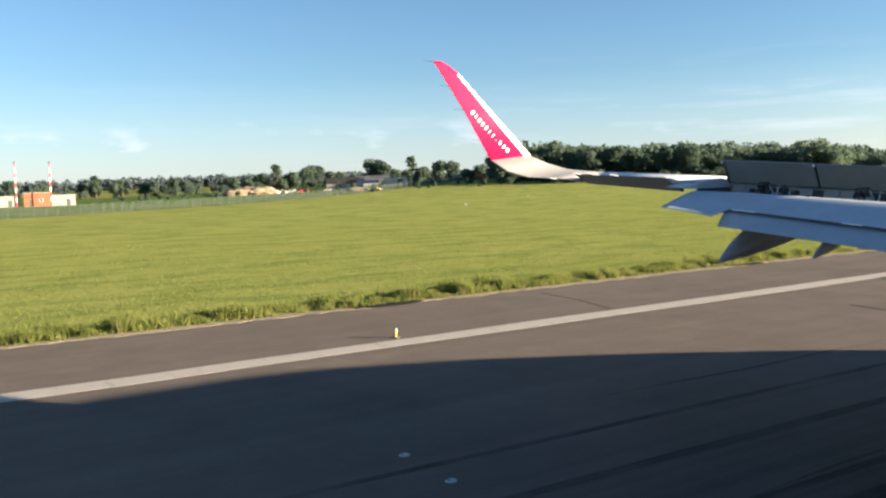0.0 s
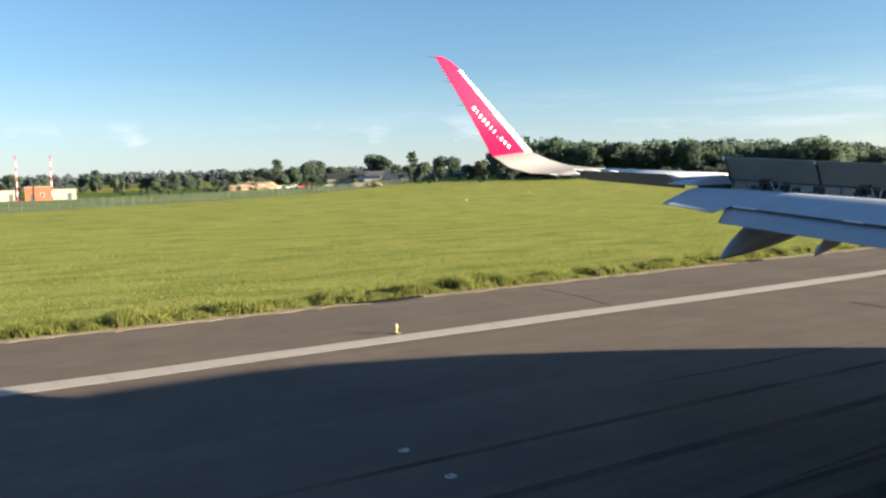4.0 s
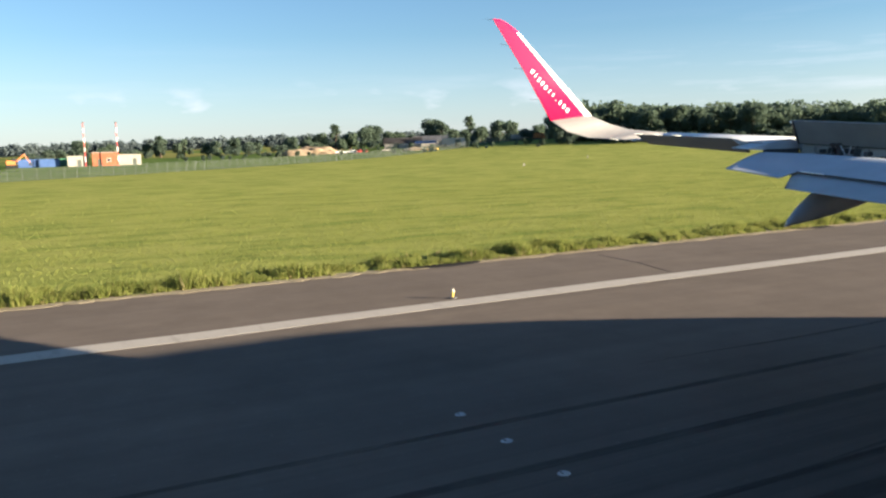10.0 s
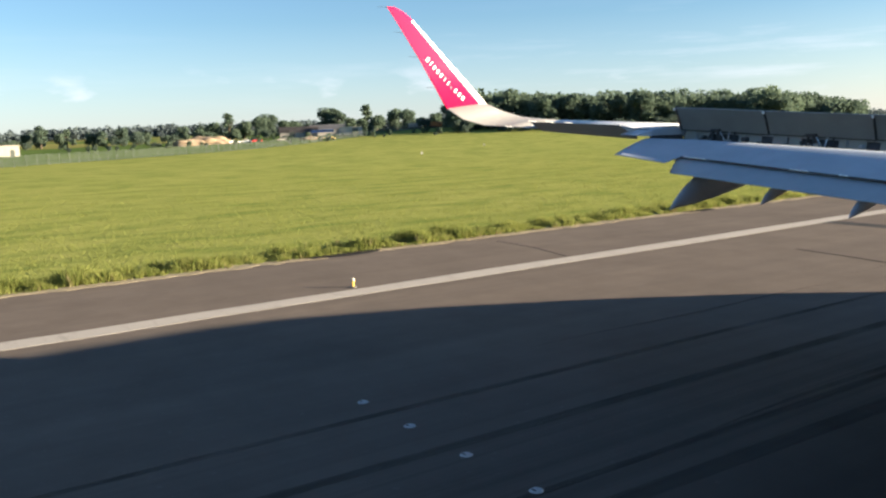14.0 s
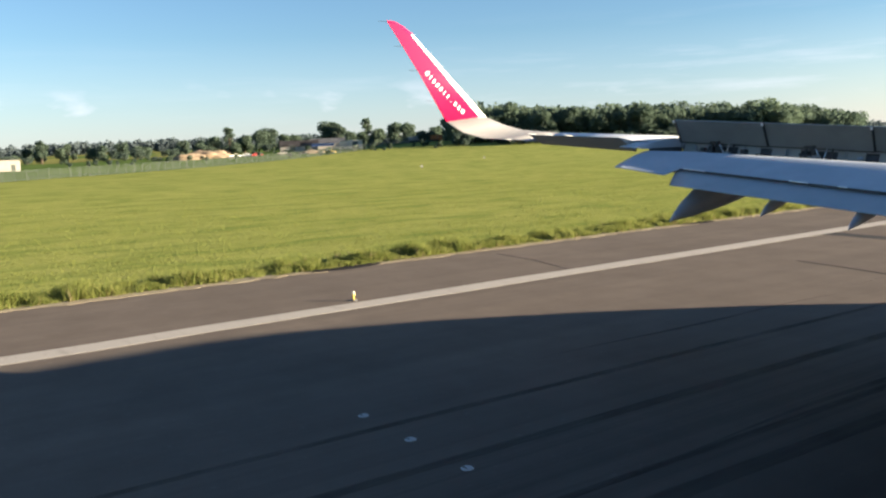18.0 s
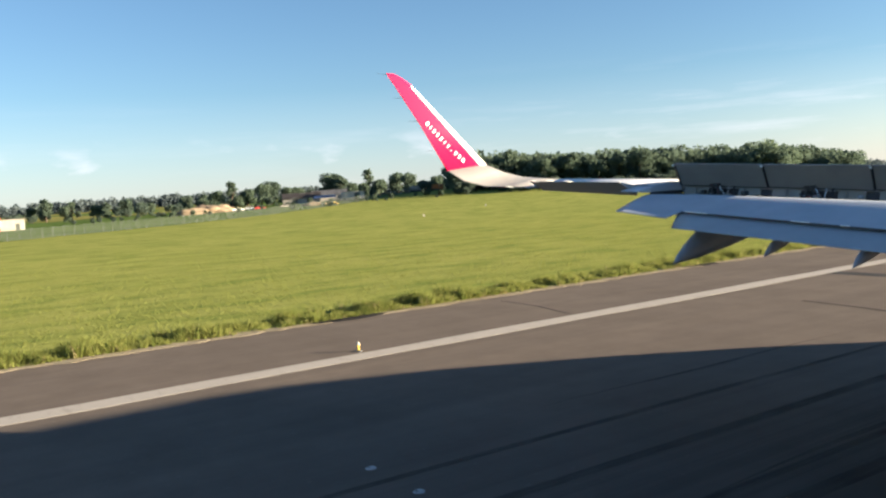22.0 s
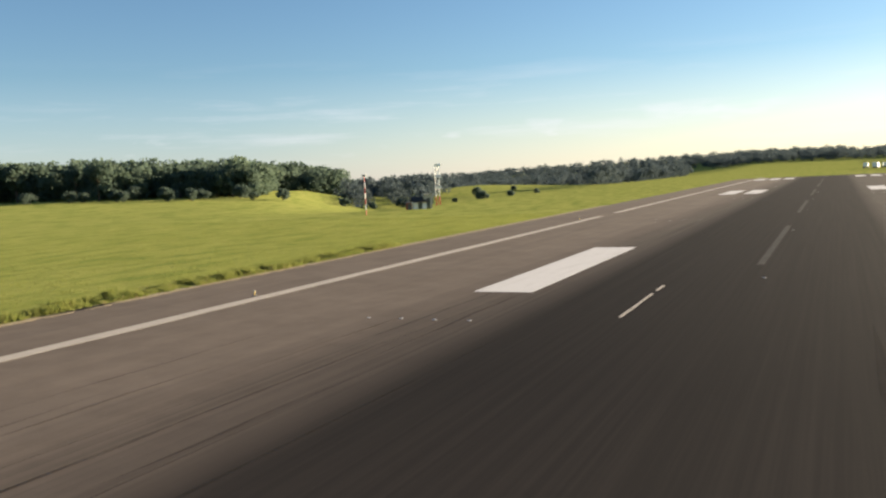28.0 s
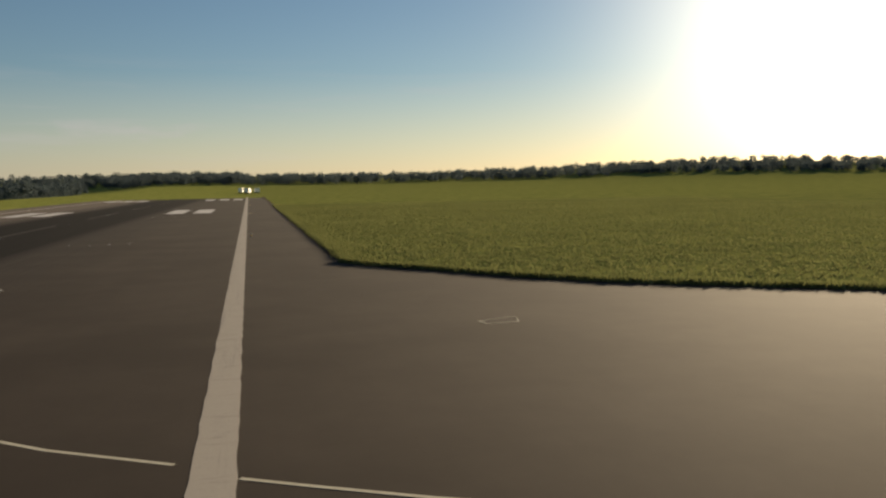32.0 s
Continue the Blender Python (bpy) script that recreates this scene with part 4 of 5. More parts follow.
    for q in (0.2, 0.76):
        p = h0.lerp(h1, q)
        part("hinge_bracket", boxed(p.x - 0.012, p.x + 0.012, p.y - 0.14, p.y - 0.02, p.z - 0.1, p.z + 0.02, 0.006), SPOILER_PAINT, panel)


for lat0, lat1 in ((11.487, 9.914), (9.876, 8.165), (8.126, 6.408), (6.367, 4.755), (4.43, 2.465)):
    spoiler(lat0, lat1)


def cove():
    """The open bay between the rear spar and the flap: ribs, tracks, pipes."""
    # ribs, floor and spar coloured dark so the bay reads as shaded
    for lat in np.linspace(11.3, 0.9, 26):
        y, z = hinge(lat)
        part("cove_rib", boxed(-lat - 0.02, -lat + 0.02, y - 1.05, y - 0.05, z - 0.38, z - 0.145), DARK, port_wing)
    for k, (dy, dz, r) in enumerate(((-0.25, -0.22, 0.035), (-0.42, -0.3, 0.025), (-0.6, -0.24, 0.02))):
        (y0, z0), (y1, z1) = hinge(11.3), hinge(0.9)
        part("torque_tube" if k == 0 else "pipe", rod(bmesh.new(), L(11.3, y0 + dy, z0 + dz), L(0.9, y1 + dy, z1 + dz), r, n=8), BARE if k == 0 else DARK, port_wing)
    rings = []
    for lat in (11.44, 6.6, 0.8):
        y, z = hinge(lat)
        # floor reaches aft, hidden by the flap, to stop sun on the fairings
        back = 12.05 + 0.07 * lat
        rings.append([L(lat, y, z - 0.46), L(lat, y, z - 0.40), L(lat, back, z - 0.42), L(lat, back, z - 0.46)])
    part("cove_floor", loft(rings), DARK, port_wing, "lower skin of the flap bay, dark for the recess's shade")
    # unseen strip added below the flap, only to block low sun
    rings = []
    for lat in (11.44, 6.6, 0.8):
        z, back = hinge(lat)[1], 12.05 + 0.07 * lat
        rings.append([L(lat, back - 0.005, z - 0.43), L(lat, back - 0.02, z - 0.19), L(lat, back - 0.035, z - 0.19), L(lat, back - 0.025, z - 0.43)])
    part("sun_block_strip", loft(rings), DARK, port_wing, "unseen strip under the flap that keeps sun off the fairings")
    rings = []
    for lat in (11.44, 6.6, 0.8):
        y, z = hinge(lat)
        rings.append([L(lat, y - 0.012, z - 0.40), L(lat, y - 0.012, z + 0.01), L(lat, y - 0.04, z - 0.02), L(lat, y - 0.10, z - 0.17), L(lat, y - 0.10, z - 0.40)])
    part("rear_spar", loft(rings), DARK, port_wing, "rear spar web, dark for the shade under the spoilers")
    rng = random.Random(4)
    for i in range(44):
        lat = rng.uniform(3.0, 11.2) if i % 2 else 11.487 - 1.7 * rng.randrange(4) - rng.uniform(0.45, 1.2)
        y, z = hinge(lat)
        c = Vector(L(lat, y - rng.uniform(0.12, 0.6), z - rng.uniform(0.02, 0.24)))
        s = rng.uniform(0.025, 0.065)
        part("fitting", boxed(c.x - s, c.x + s, c.y - s, c.y + s, c.z - s * 0.7, c.z + s * 0.7, 0.015), rng.choice((DARK, SPOILER_PAINT, FAIRING_PAINT)), port_wing)


cove()
# the flap in two slats: the main one with a longer outer end, and the tab behind it
flap_stations = [foil(L(11.254, 11.574, 3.963), L(11.545, 12.849, 4.215), 0.06), foil(L(10.286, 11.841, 3.799), L(10.755, 13.092, 4.178), 0.06),
                 foil(L(10.20, 12.212, 3.903), L(10.67, 13.087, 4.171), 0.085), foil(L(6.14, 11.597, 3.612), L(6.843, 12.856, 3.936), 0.085), foil(L(1.809, 10.938, 3.283), L(2.353, 12.633, 3.643), 0.085)]
flap = part("flap", loft(even(flap_stations)), FLAP_PAINT, airliner, "lowered blue-grey outer flap", True)
tab = part("flap_tab", loft(even([foil(L(9.99, 11.65, 3.635), L(10.53, 12.60, 3.93), 0.085), foil(L(5.864, 11.02, 3.342), L(6.347, 11.962, 3.613), 0.085), foil(L(1.597, 10.351, 3.021), L(2.149, 11.321, 3.278), 0.085)])), TAB_PAINT, airliner, "lowered grey flap tab", True)


def slot(lat, lift):
    """Along the slot between the flap and its tab."""
    ends = ((10.43, 12.247, 3.919), (6.14, 11.597, 3.612), (1.809, 10.938, 3.283))
    a, b = ends[:2] if lat > 6.14 else ends[1:]
    q = (a[0] - lat) / (a[0] - b[0])
    return Vector(L(*(u + (v - u) * q for u, v in zip(a, b)))) + Vector((0, -0.02, lift))


# dark rods laid along the slot as its shade
for lat0, lat1 in ((10.41, 6.14), (6.14, 1.9)):
    part("slot_shade_rod", rod(bmesh.new(), slot(lat0, -0.012), slot(lat1, -0.012), 0.016, n=6), DARK, tab, "dark rod standing for the slot's shade")
for lat0, lat1 in ((10.1, 9.56), (7.73, 7.38), (6.84, 6.69), (5.17, 4.74)):
    part("seal_strip", rod(bmesh.new(), slot(lat0, 0.006) - Vector((0, 0.02, 0)), slot(lat1, 0.006) - Vector((0, 0.02, 0)), 0.011, n=6), WHITE, tab, "pale rubbing strip")
# dark outline along the tab's outer end
part("tab_end_rod", rod(bmesh.new(), L(10.54, 12.58, 3.937), L(10.0, 11.67, 3.65), 0.014, n=6), DARK, tab, "dark rod outlining the tab's outer end")


def fairing(tip, length, size, rise):
    tip = Vector(tip)
    rings = []
    for s, r in ((0, 0.03), (0.04, 0.2), (0.12, 0.45), (0.25, 0.72), (0.42, 0.93), (0.6, 1.0), (0.8, 0.95), (1.0, 0.7)):
        c = tip + Vector((0, length * s, rise * s ** 0.8 + size * 0.35 * r))
        rings.append([c + Vector((size * 0.62 * r * math.cos(a), 0, size * r * math.sin(a))) for a in (2 * math.pi * i / 16 for i in range(16))])
    part("flap_track_fairing", loft(rings), FAIRING_PAINT, airliner, "pointed grey flap track fairing", True)


fairing(L(9.778, 11.412, 3.02), 2.86, 0.345, 0.66)
fairing(L(7.87, 11.268, 3.205), 0.85, 0.115, 0.29)
fairing(L(6.242, 10.908, 3.127), 0.95, 0.125, 0.30)
fairing(L(4.385, 9.511, 2.839), 3.9, 0.27, 0.67)
def aileron_tip(lat):
    te, h = tip_edge(lat)
    d, a = te - h, radians(20)
    return h + Vector((d.x, d.y * math.cos(a) + d.z * math.sin(a), d.z * math.cos(a) - d.y * math.sin(a)))


for e in (Vector(L(14.47, 11.71, 4.55)), aileron_tip(13.9), aileron_tip(13.45), aileron_tip(13.0)):
    part("static_wick", rod(bmesh.new(), e + Vector((0, 0.04, 0)), e + Vector((-0.05, -0.17, 0.03)), 0.012, 0.005, 6), WHITE, port_wing, "small pale static discharger")
for s in (4.42, 5.04, 5.67, 8.4):
    te = winglet_point(s, 0.0, 0)
    part("static_wick", rod(bmesh.new(), te + Vector((0, 0.03, 0)), te + Vector((0, -0.24, 0.01)), 0.005, 0.003, 6), RUBBER, winglet, "thin dark static discharger")
part("aileron_gap", rod(bmesh.new(), L(11.62, 12.92, te_z(11.6) + 0.075), L(14.09, 12.2, te_z(14.1) + 0.055), 0.006, n=6), DARK, port_wing)


# plate added against a sun spot on the flap; it darkens the gap too
part("sun_block_plate", boxed(-11.55, -11.49, 12.85, 13.8, 3.98, 4.28, 0.01), DARK, port_wing, "dark plate added at the flap bay's end to block sun")


def starboard_and_tail():
    """The half of the airliner that only throws shade."""
    def far(lat):
        return 2 * HULL_X + lat
    rings = []
    for lat, y_te in ((0.1, 14.7), (5.0, 13.7), (11.5, 12.3), (15.4, 11.5)):
        a = foil((far(lat), y_te, te_z(lat)), (far(lat), le_y(lat), te_z(lat) + 0.04), 0.12)
        rings.append(a)
    part("wing", loft(rings), WING_PAINT, airliner, "grey starboard wing", True)
    rings = [foil((HULL_X, -7.2, 5.6), (HULL_X, -1.2, 5.6), 0.1, up=(1, 0, 0)), foil((HULL_X, -8.8, 11.6), (HULL_X, -6.8, 11.6), 0.1, up=(1, 0, 0))]
    part("tail_fin", loft(rings), PINK, airliner, "magenta tail fin", True)
    for s in (-1, 1):
        part("tailplane", loft([foil((HULL_X + s * 0.5, -7.1, 4.8), (HULL_X + s * 0.5, -3.6, 4.8), 0.1), foil((HULL_X + s * 6.2, -8.6, 5.3), (HULL_X + s * 6.2, -7.2, 5.3), 0.1)]), WHITE, airliner, "", True)
        x = HULL_X + s * 5.75
        rings = [[(x + r * math.cos(a), y, 2.05 + r * math.sin(a)) for a in (2 * math.pi * i / 24 for i in range(24))] for y, r in ((21.9, 0.95), (21.7, 1.05), (20.7, 1.12), (19.0, 1.0), (17.7, 0.72))]
        part("engine_nacelle", loft(rings), WHITE, airliner, "white engine nacelle", True)
        part("engine_pylon", boxed(x - 0.16, x + 0.16, 17.0, 20.4, 2.7, 3.75, 0.05), WHITE, airliner)
        gear = part("landing_gear", rod(bmesh.new(), (HULL_X + s * 3.8, 16.2, 0.6), (HULL_X + s * 3.6, 16.2, 3.4), 0.14), BARE, airliner, "steel main gear leg")
        for d in (-0.46, 0.46):
            part("wheel", rod(bmesh.new(), (HULL_X + s * 3.8 + d - 0.2, 16.2, 0.58), (HULL_X + s * 3.8 + d + 0.2, 16.2, 0.58), 0.58, n=24), RUBBER, gear)
    gear = part("landing_gear", rod(bmesh.new(), (HULL_X, 30.4, 0.4), (HULL_X, 30.6, 2.3), 0.1), BARE, airliner, "steel nose gear leg")
    for d in (-0.26, 0.26):
        part("wheel", rod(bmesh.new(), (HULL_X + d - 0.11, 30.4, 0.38), (HULL_X + d + 0.11, 30.4, 0.38), 0.38, n=20), RUBBER, gear)


starboard_and_tail()

# ---- lights on the runway ----
LENS = surface("clear_lens", (0.40, 0.38, 0.30), (0.52, 0.49, 0.40), 0.2, bump=0.0)
YELLOW = surface("yellow_paint", (0.62, 0.42, 0.06), (0.74, 0.52, 0.10), 0.5)


def edge_light():
    t = thing("edge_light", pose(0, 0, 0), "pale elevated runway edge light on a short yellow stem", "runway light", "runway edge lights")
    part("base_plate", rod(bmesh.new(), (0, 0, 0.0), (0, 0, 0.03), 0.13, 0.12, 16), DARK, t, "dark round base plate")
    part("stem", rod(bmesh.new(), (0, 0, 0.03), (0, 0, 0.16), 0.034, 0.03, 10), YELLOW, t, "yellow stem")
    part("collar", rod(bmesh.new(), (0, 0, 0.16), (0, 0, 0.19), 0.055, 0.055, 12), YELLOW, t)
    bm = bmesh.new()
    bmesh.ops.create_uvsphere(bm, u_segments=14, v_segments=8, radius=0.055, matrix=Matrix.Translation((0, 0, 0.22)) @ Matrix.Diagonal((1, 1, 1.35, 1)))
    part("lens", bm, LENS, t, "clear domed lens", True)
    return t


first = edge_light()
first.matrix_world = pose(LEFT_LINE - 0.78, 11.4, 0)
for i in range(-1, 10):
    for x in (LEFT_LINE - 0.78, RIGHT_LINE + 0.78):
        if (i, x < 0) != (0, True) and not (x > 0 and i < 2):
            copy_thing(first, pose(x, 11.4 + 60 * i, 0))


DISC = surface("worn_bright_steel", (0.26, 0.27, 0.28), (0.42, 0.42, 0.42), 0.55, 0.2, 6.0, 60.0, 0.1, 0.002)


def inset_light():
    t = thing("inset_light", pose(0, 0, 0), "flush pale steel runway light with a dark lens slot", "runway light", "touchdown zone lights")
    part("housing", rod(bmesh.new(), (0, 0, 0.0), (0, 0, 0.02), 0.095, 0.07, 18), DISC, t, "round worn steel housing")
    part("lens", boxed(-0.04, 0.04, -0.055, -0.025, 0.014, 0.028, 0.005), DARK, t, "small dark lens slot")
    return t


first = inset_light()
first.matrix_world = pose(-12.1, 6.4, 0.0)
for j in range(0, 5):
    for x in (-12.1, -10.6, -9.1, -7.6) + ((2 * AXIS + 7.6, 2 * AXIS + 9.1, 2 * AXIS + 10.6, 2 * AXIS + 12.1) if j > 1 else ()):
        if not (j == 0 and x == -12.1):
            copy_thing(first, pose(x, 6.4 + 60 * j, 0.0))
for j in range(0, 8):
    copy_thing(first, pose(AXIS + 0.6, 50 + 30 * j, 0.0))


# ---- trees and woods ----
def crown_tris(rng, height, radius, lobes, leaves, leaf, base=0.32):
    """Triangles of a ragged crown: leaf clumps scattered over and inside uneven lobes."""
    cs, rs = [], []
    for i in range(lobes):
        q = i / max(lobes - 1, 1)
        a = rng.random() * 2 * np.pi
        up = base + (1 - base) * (0.18 + 0.66 * rng.random())
        wide = radius * (0.75 * np.sin(np.pi * np.clip((up - base) / (1 - base), 0.12, 0.9)) ** 0.7) * rng.random() ** 0.5
        cs.append((np.cos(a) * wide, np.sin(a) * wide, up * height))
        rs.append(radius * (0.30 + 0.2 * rng.random()))
    cs.append((0, 0, height * (0.62 + 0.1 * rng.random())))
    rs.append(radius * 0.55)
    cs, rs = np.array(cs), np.array(rs)
    pick = rng.integers(0, len(cs), leaves)
    d = rng.normal(size=(leaves, 3))
    d /= np.linalg.norm(d, axis=1)[:, None]
    p = cs[pick] + d * (rs[pick] * (0.78 + 0.28 * rng.random(leaves)))[:, None] * np.array([1, 1, 0.82])
    p[:, 2] = np.clip(p[:, 2], height * base * 0.75, height * 1.02)
    out = d + rng.normal(0, 0.8, (leaves, 3))
    e1 = np.cross(out, rng.normal(size=(leaves, 3)))
    e1 /= np.linalg.norm(e1, axis=1)[:, None]
    e2 = np.cross(e1, out)
    e2 /= np.linalg.norm(e2, axis=1)[:, None] + 1e-9
    s = leaf * (0.6 + 0.8 * rng.random(leaves))[:, None]
    a, b, c, e = p - e1 * s - e2 * s * 0.5, p + e1 * s - e2 * s * 0.35, p + e1 * s * 0.8 + e2 * s * 0.7, p - e1 * s * 0.7 + e2 * s * 0.6
    return np.stack([a, b, c, a, c, e], 1).reshape(-1, 3)


def welded(name, v, material):
    """Each six corners are one leaf clump of four points."""
    n = len(v) // 6
    q = v.reshape(n, 6, 3)[:, [0, 1, 2, 5]].reshape(-1, 3)
    me = bpy.data.meshes.new(name)
    me.vertices.add(4 * n)
    me.vertices.foreach_set("co", np.ascontiguousarray(q, dtype=np.float32).ravel())
    me.loops.add(4 * n)
    me.loops.foreach_set("vertex_index", np.arange(4 * n, dtype=np.int32))
    me.polygons.add(n)
    me.polygons.foreach_set("loop_start", np.arange(0, 4 * n, 4, dtype=np.int32))
    me.materials.append(material)
    me.update(calc_edges=True)
    return me


def tree(height, radius, seed, material, label, base=0.32, leaves=2600, leaf=0.40):
    rng = np.random.default_rng(seed)
    t = thing("tree", pose(0, 0, 0), label, "tree", "hedgerow trees")
    bm = bmesh.new()
    r = 0.035 * height
    rod(bm, (0, 0, -0.3), (0.1, 0.05, height * 0.42), r, r * 0.6, 9)
    rod(bm, (0.1, 0.05, height * 0.42), (0.0, 0.2, height * 0.8), r * 0.6, r * 0.15, 7)
    for i in range(6):
        a, h0 = rng.random() * 6.28, height * (0.28 + 0.3 * rng.random())
        rod(bm, (0.08, 0.05, h0), (math.cos(a) * radius * 0.7, math.sin(a) * radius * 0.7, h0 + height * 0.24), r * 0.33, r * 0.08, 6)
    part("trunk", bm, BARK, t, "brown trunk and limbs")
    part("crown", welded("crown", crown_tris(rng, height, radius, 19, leaves, leaf, base), material), None, t, "dark green leafy crown")
    return t


KINDS = [tree(13, 5.6, 1, LEFT_LEAF, "broad dark green oak at the field's edge", 0.02) for LEFT_LEAF in LEAF[:1]]
KINDS += [tree(11, 4.6, 2, LEAF[1], "rounded green ash at the field's edge", 0.0), tree(15, 4.4, 3, LEAF[0], "tall green hedgerow tree", 0.04),
          tree(7, 4.4, 4, LEAF[2], "low spreading dark hawthorn bush", 0.0, 1300), tree(9, 4.8, 5, LEAF[1], "bushy green field maple", 0.03), tree(16, 3.4, 6, LEAF[1], "slim open poplar-like tree", 0.3, 1100)]


def at(az, r):
    """A place by its bearing to the left of the runway's axis and its distance from the window."""
    return -r * math.sin(radians(az)), r * math.cos(radians(az))


def plant(kind, az, r, size=1.0, turn=0.0, first=set()):
    x, y = at(az, r)
    m = pose(x, y, float(terrain(np.float64(x), np.float64(y))) - 0.1, 0, 0, turn)
    if kind not in first:
        first.add(kind)
        KINDS[kind].matrix_world = m @ Matrix.Scale(size, 4)
    else:
        ob = copy_thing(KINDS[kind], m)
        ob.scale = (size, size, size)


rnd = random.Random(12)
# a broken row of trees behind the meadow, then a hedge, then trees round the farm
for i in range(34):
    az = 86.2 - 0.936 * i + rnd.uniform(-0.3, 0.3)
    r = float(np.interp(az, (55.0, 59.7, 64.4, 69.9, 73.9, 77.2, 86.6), (556, 518, 471, 448, 556, 452, 409))) + rnd.uniform(-12, 12)
    size = rnd.uniform(0.8, 1.15) * (0.72 if az > 71.5 else 1.08 if az > 61 else 1.28)
    plant((0, 4, 1, 3, 0, 2, 1, 5, 4, 0)[i % 10], az, r, size, rnd.uniform(0, 360))
for i in range(20):
    az = 54.5 - 1.085 * i + rnd.uniform(-0.25, 0.25)
    plant((0, 1, 2, 0, 4, 1, 0, 2)[i % 8], az, rnd.uniform(338, 370), rnd.uniform(0.92, 1.15) * (1.04 if az > 40.7 else 0.82), rnd.uniform(0, 360))
for i in range(34):
    plant(3, 31.3 + 23.7 * rnd.random(), rnd.uniform(324, 344), rnd.uniform(0.4, 0.75), rnd.uniform(0, 360))
for i in range(56):
    plant(rnd.choice((3, 4)), 55 + 25.5 * rnd.random(), rnd.uniform(314, 380), rnd.uniform(0.14, 0.30), rnd.uniform(0, 360))
for i in range(70):
    plant(rnd.choice((3, 3, 4)), 55 + 34.3 * rnd.random(), rnd.uniform(405, 550), rnd.uniform(0.4, 0.8), rnd.uniform(0, 360))
# bushes on and below the open field beside the runway's far end
for az, r, size in ((20.4, 436, 0.62), (18.2, 458, 0.42)) + tuple((16.2 + 1.15 * i + 0.5 * (i % 3), 362 + 6 * (i % 2), 0.34 + 0.09 * (i % 4)) for i in range(11)):
    plant(3, az, r, size, 40 * az)


def wood(name, places, label, seed, height, leaves, leaf, material, low=False, uneven=0.65):
    """Far trees that nobody could count, as one mass of leaf clumps."""
    rng = np.random.default_rng(seed)
    kinds = [crown_tris(np.random.default_rng(seed * 50 + i), 1.0, 0.5, 15, leaves, leaf, 0.0) for i in range(7)]
    out = []
    for x, y in places:
        k = kinds[rng.integers(0, 7)]
        h = height * (0.93 + uneven * (rng.random() - 0.5))
        if low:
            h *= min(1.0, 0.62 + 0.38 * max(0.0, -x / max(y, 1.0) - 0.56) / 0.12)
        a = rng.random() * 6.28
        c, s = math.cos(a), math.sin(a)
        v = k * (h * (0.9 + 0.3 * rng.random()), h * (0.9 + 0.3 * rng.random()), h)
        out.append(np.stack([v[:, 0] * c - v[:, 1] * s + x, v[:, 0] * s + v[:, 1] * c + y, v[:, 2] + terrain(x, y) - 0.4], 1))
    tagged(new(name, welded(name, np.concatenate(out), material)), label, "wood", kind="stuff")


def scattered(seed, count, az0, az1, r0, r1, eye=(0, 0)):
    rng = np.random.default_rng(seed)
    az, r = np.radians(az0 + (az1 - az0) * rng.random(count)), r0 + (r1 - r0) * rng.random(count)
    return [(eye[0] - b * math.sin(a), eye[1] + b * math.cos(a)) for a, b in zip(az, r)]


wood("hill_wood", scattered(5, 370, 33.5, 55, 354, 560), "dense dark green wood on a low hill", 7, 13.5, 680, 0.040, LEAF[0], True)
wood("hill_wood", scattered(6, 140, 33.5, 54.2, 350, 535), "dense dark green wood on a low hill", 8, 14.5, 680, 0.040, LEAF[1], True)
wood("far_wood", scattered(7, 900, 53.5, 98, 845, 1170), "far line of trees tinted blue-grey for haze", 9, 11, 90, 0.10, HAZE_LEAF)
wood("far_wood", scattered(9, 900, 0, 48, 1070, 1330, (14, 46)), "dark wooded slope beyond the runway", 10, 13.0, 230, 0.045, HAZE_LEAF, uneven=0.3)
wood("far_wood", scattered(10, 1150, -56, 8, 1000, 1230, (14, 46)), "dark wooded slope beyond the runway", 11, 12.5, 230, 0.045, HAZE_LEAF, uneven=0.3)
wood("hill_wood", scattered(17, 230, 24, 35.5, 620, 760), "dense green wood beyond the meadow", 13, 17.5, 420, 0.040, HAZE_LEAF)
wood("hill_wood", scattered(18, 100, 29.5, 34.5, 470, 570), "dense green wood beyond the meadow", 14, 13.5, 600, 0.040, LEAF[0])
wood("far_wood", scattered(11, 300, 8, 36, 900, 1100), "lower far wood beyond the meadow", 12, 12, 230, 0.045, HAZE_LEAF, uneven=0.3)


def valley_places():
    """Trees below the brow beside the runway's far end, with one open field among them."""
    out = []
    for x, y in scattered(15, 900, 6, 44, 240, 1000, (11, 44)):
        az, r = math.degrees(math.atan2(11 - x, y - 44)), math.hypot(x - 11, y - 44)
        if float(terrain(np.float64(x), np.float64(y))) < -1.5 and not (16.0 < az < 26.0 and r < 600) and not (az > 26.0 and r < 330):
            out.append((x, y))
    return out


wood("valley_wood", valley_places(), "dark wood on the slope below the airfield", 16, 10.5, 380, 0.042, HAZE_LEAF)

# ---- small buildings, masts, vehicles beyond the field ----
BRICK = surface("red_brick", (0.26, 0.085, 0.05), (0.38, 0.14, 0.08), 0.85, coarse=0.8, fine=9.0, bump=0.5, depth=0.02)
CONCRETE = surface("pale_concrete", (0.27, 0.255, 0.225), (0.36, 0.34, 0.30), 0.85, coarse=0.5, fine=8.0, bump=0.3)
ROOF = surface("dark_roof_sheet", (0.05, 0.045, 0.045), (0.10, 0.09, 0.085), 0.6, coarse=0.4, fine=5.0, bump=0.3)
SLATE_ROOF = surface("weathered_slate_roof", (0.12, 0.125, 0.14), (0.19, 0.195, 0.21), 0.7, coarse=0.4, fine=5.0, bump=0.3)
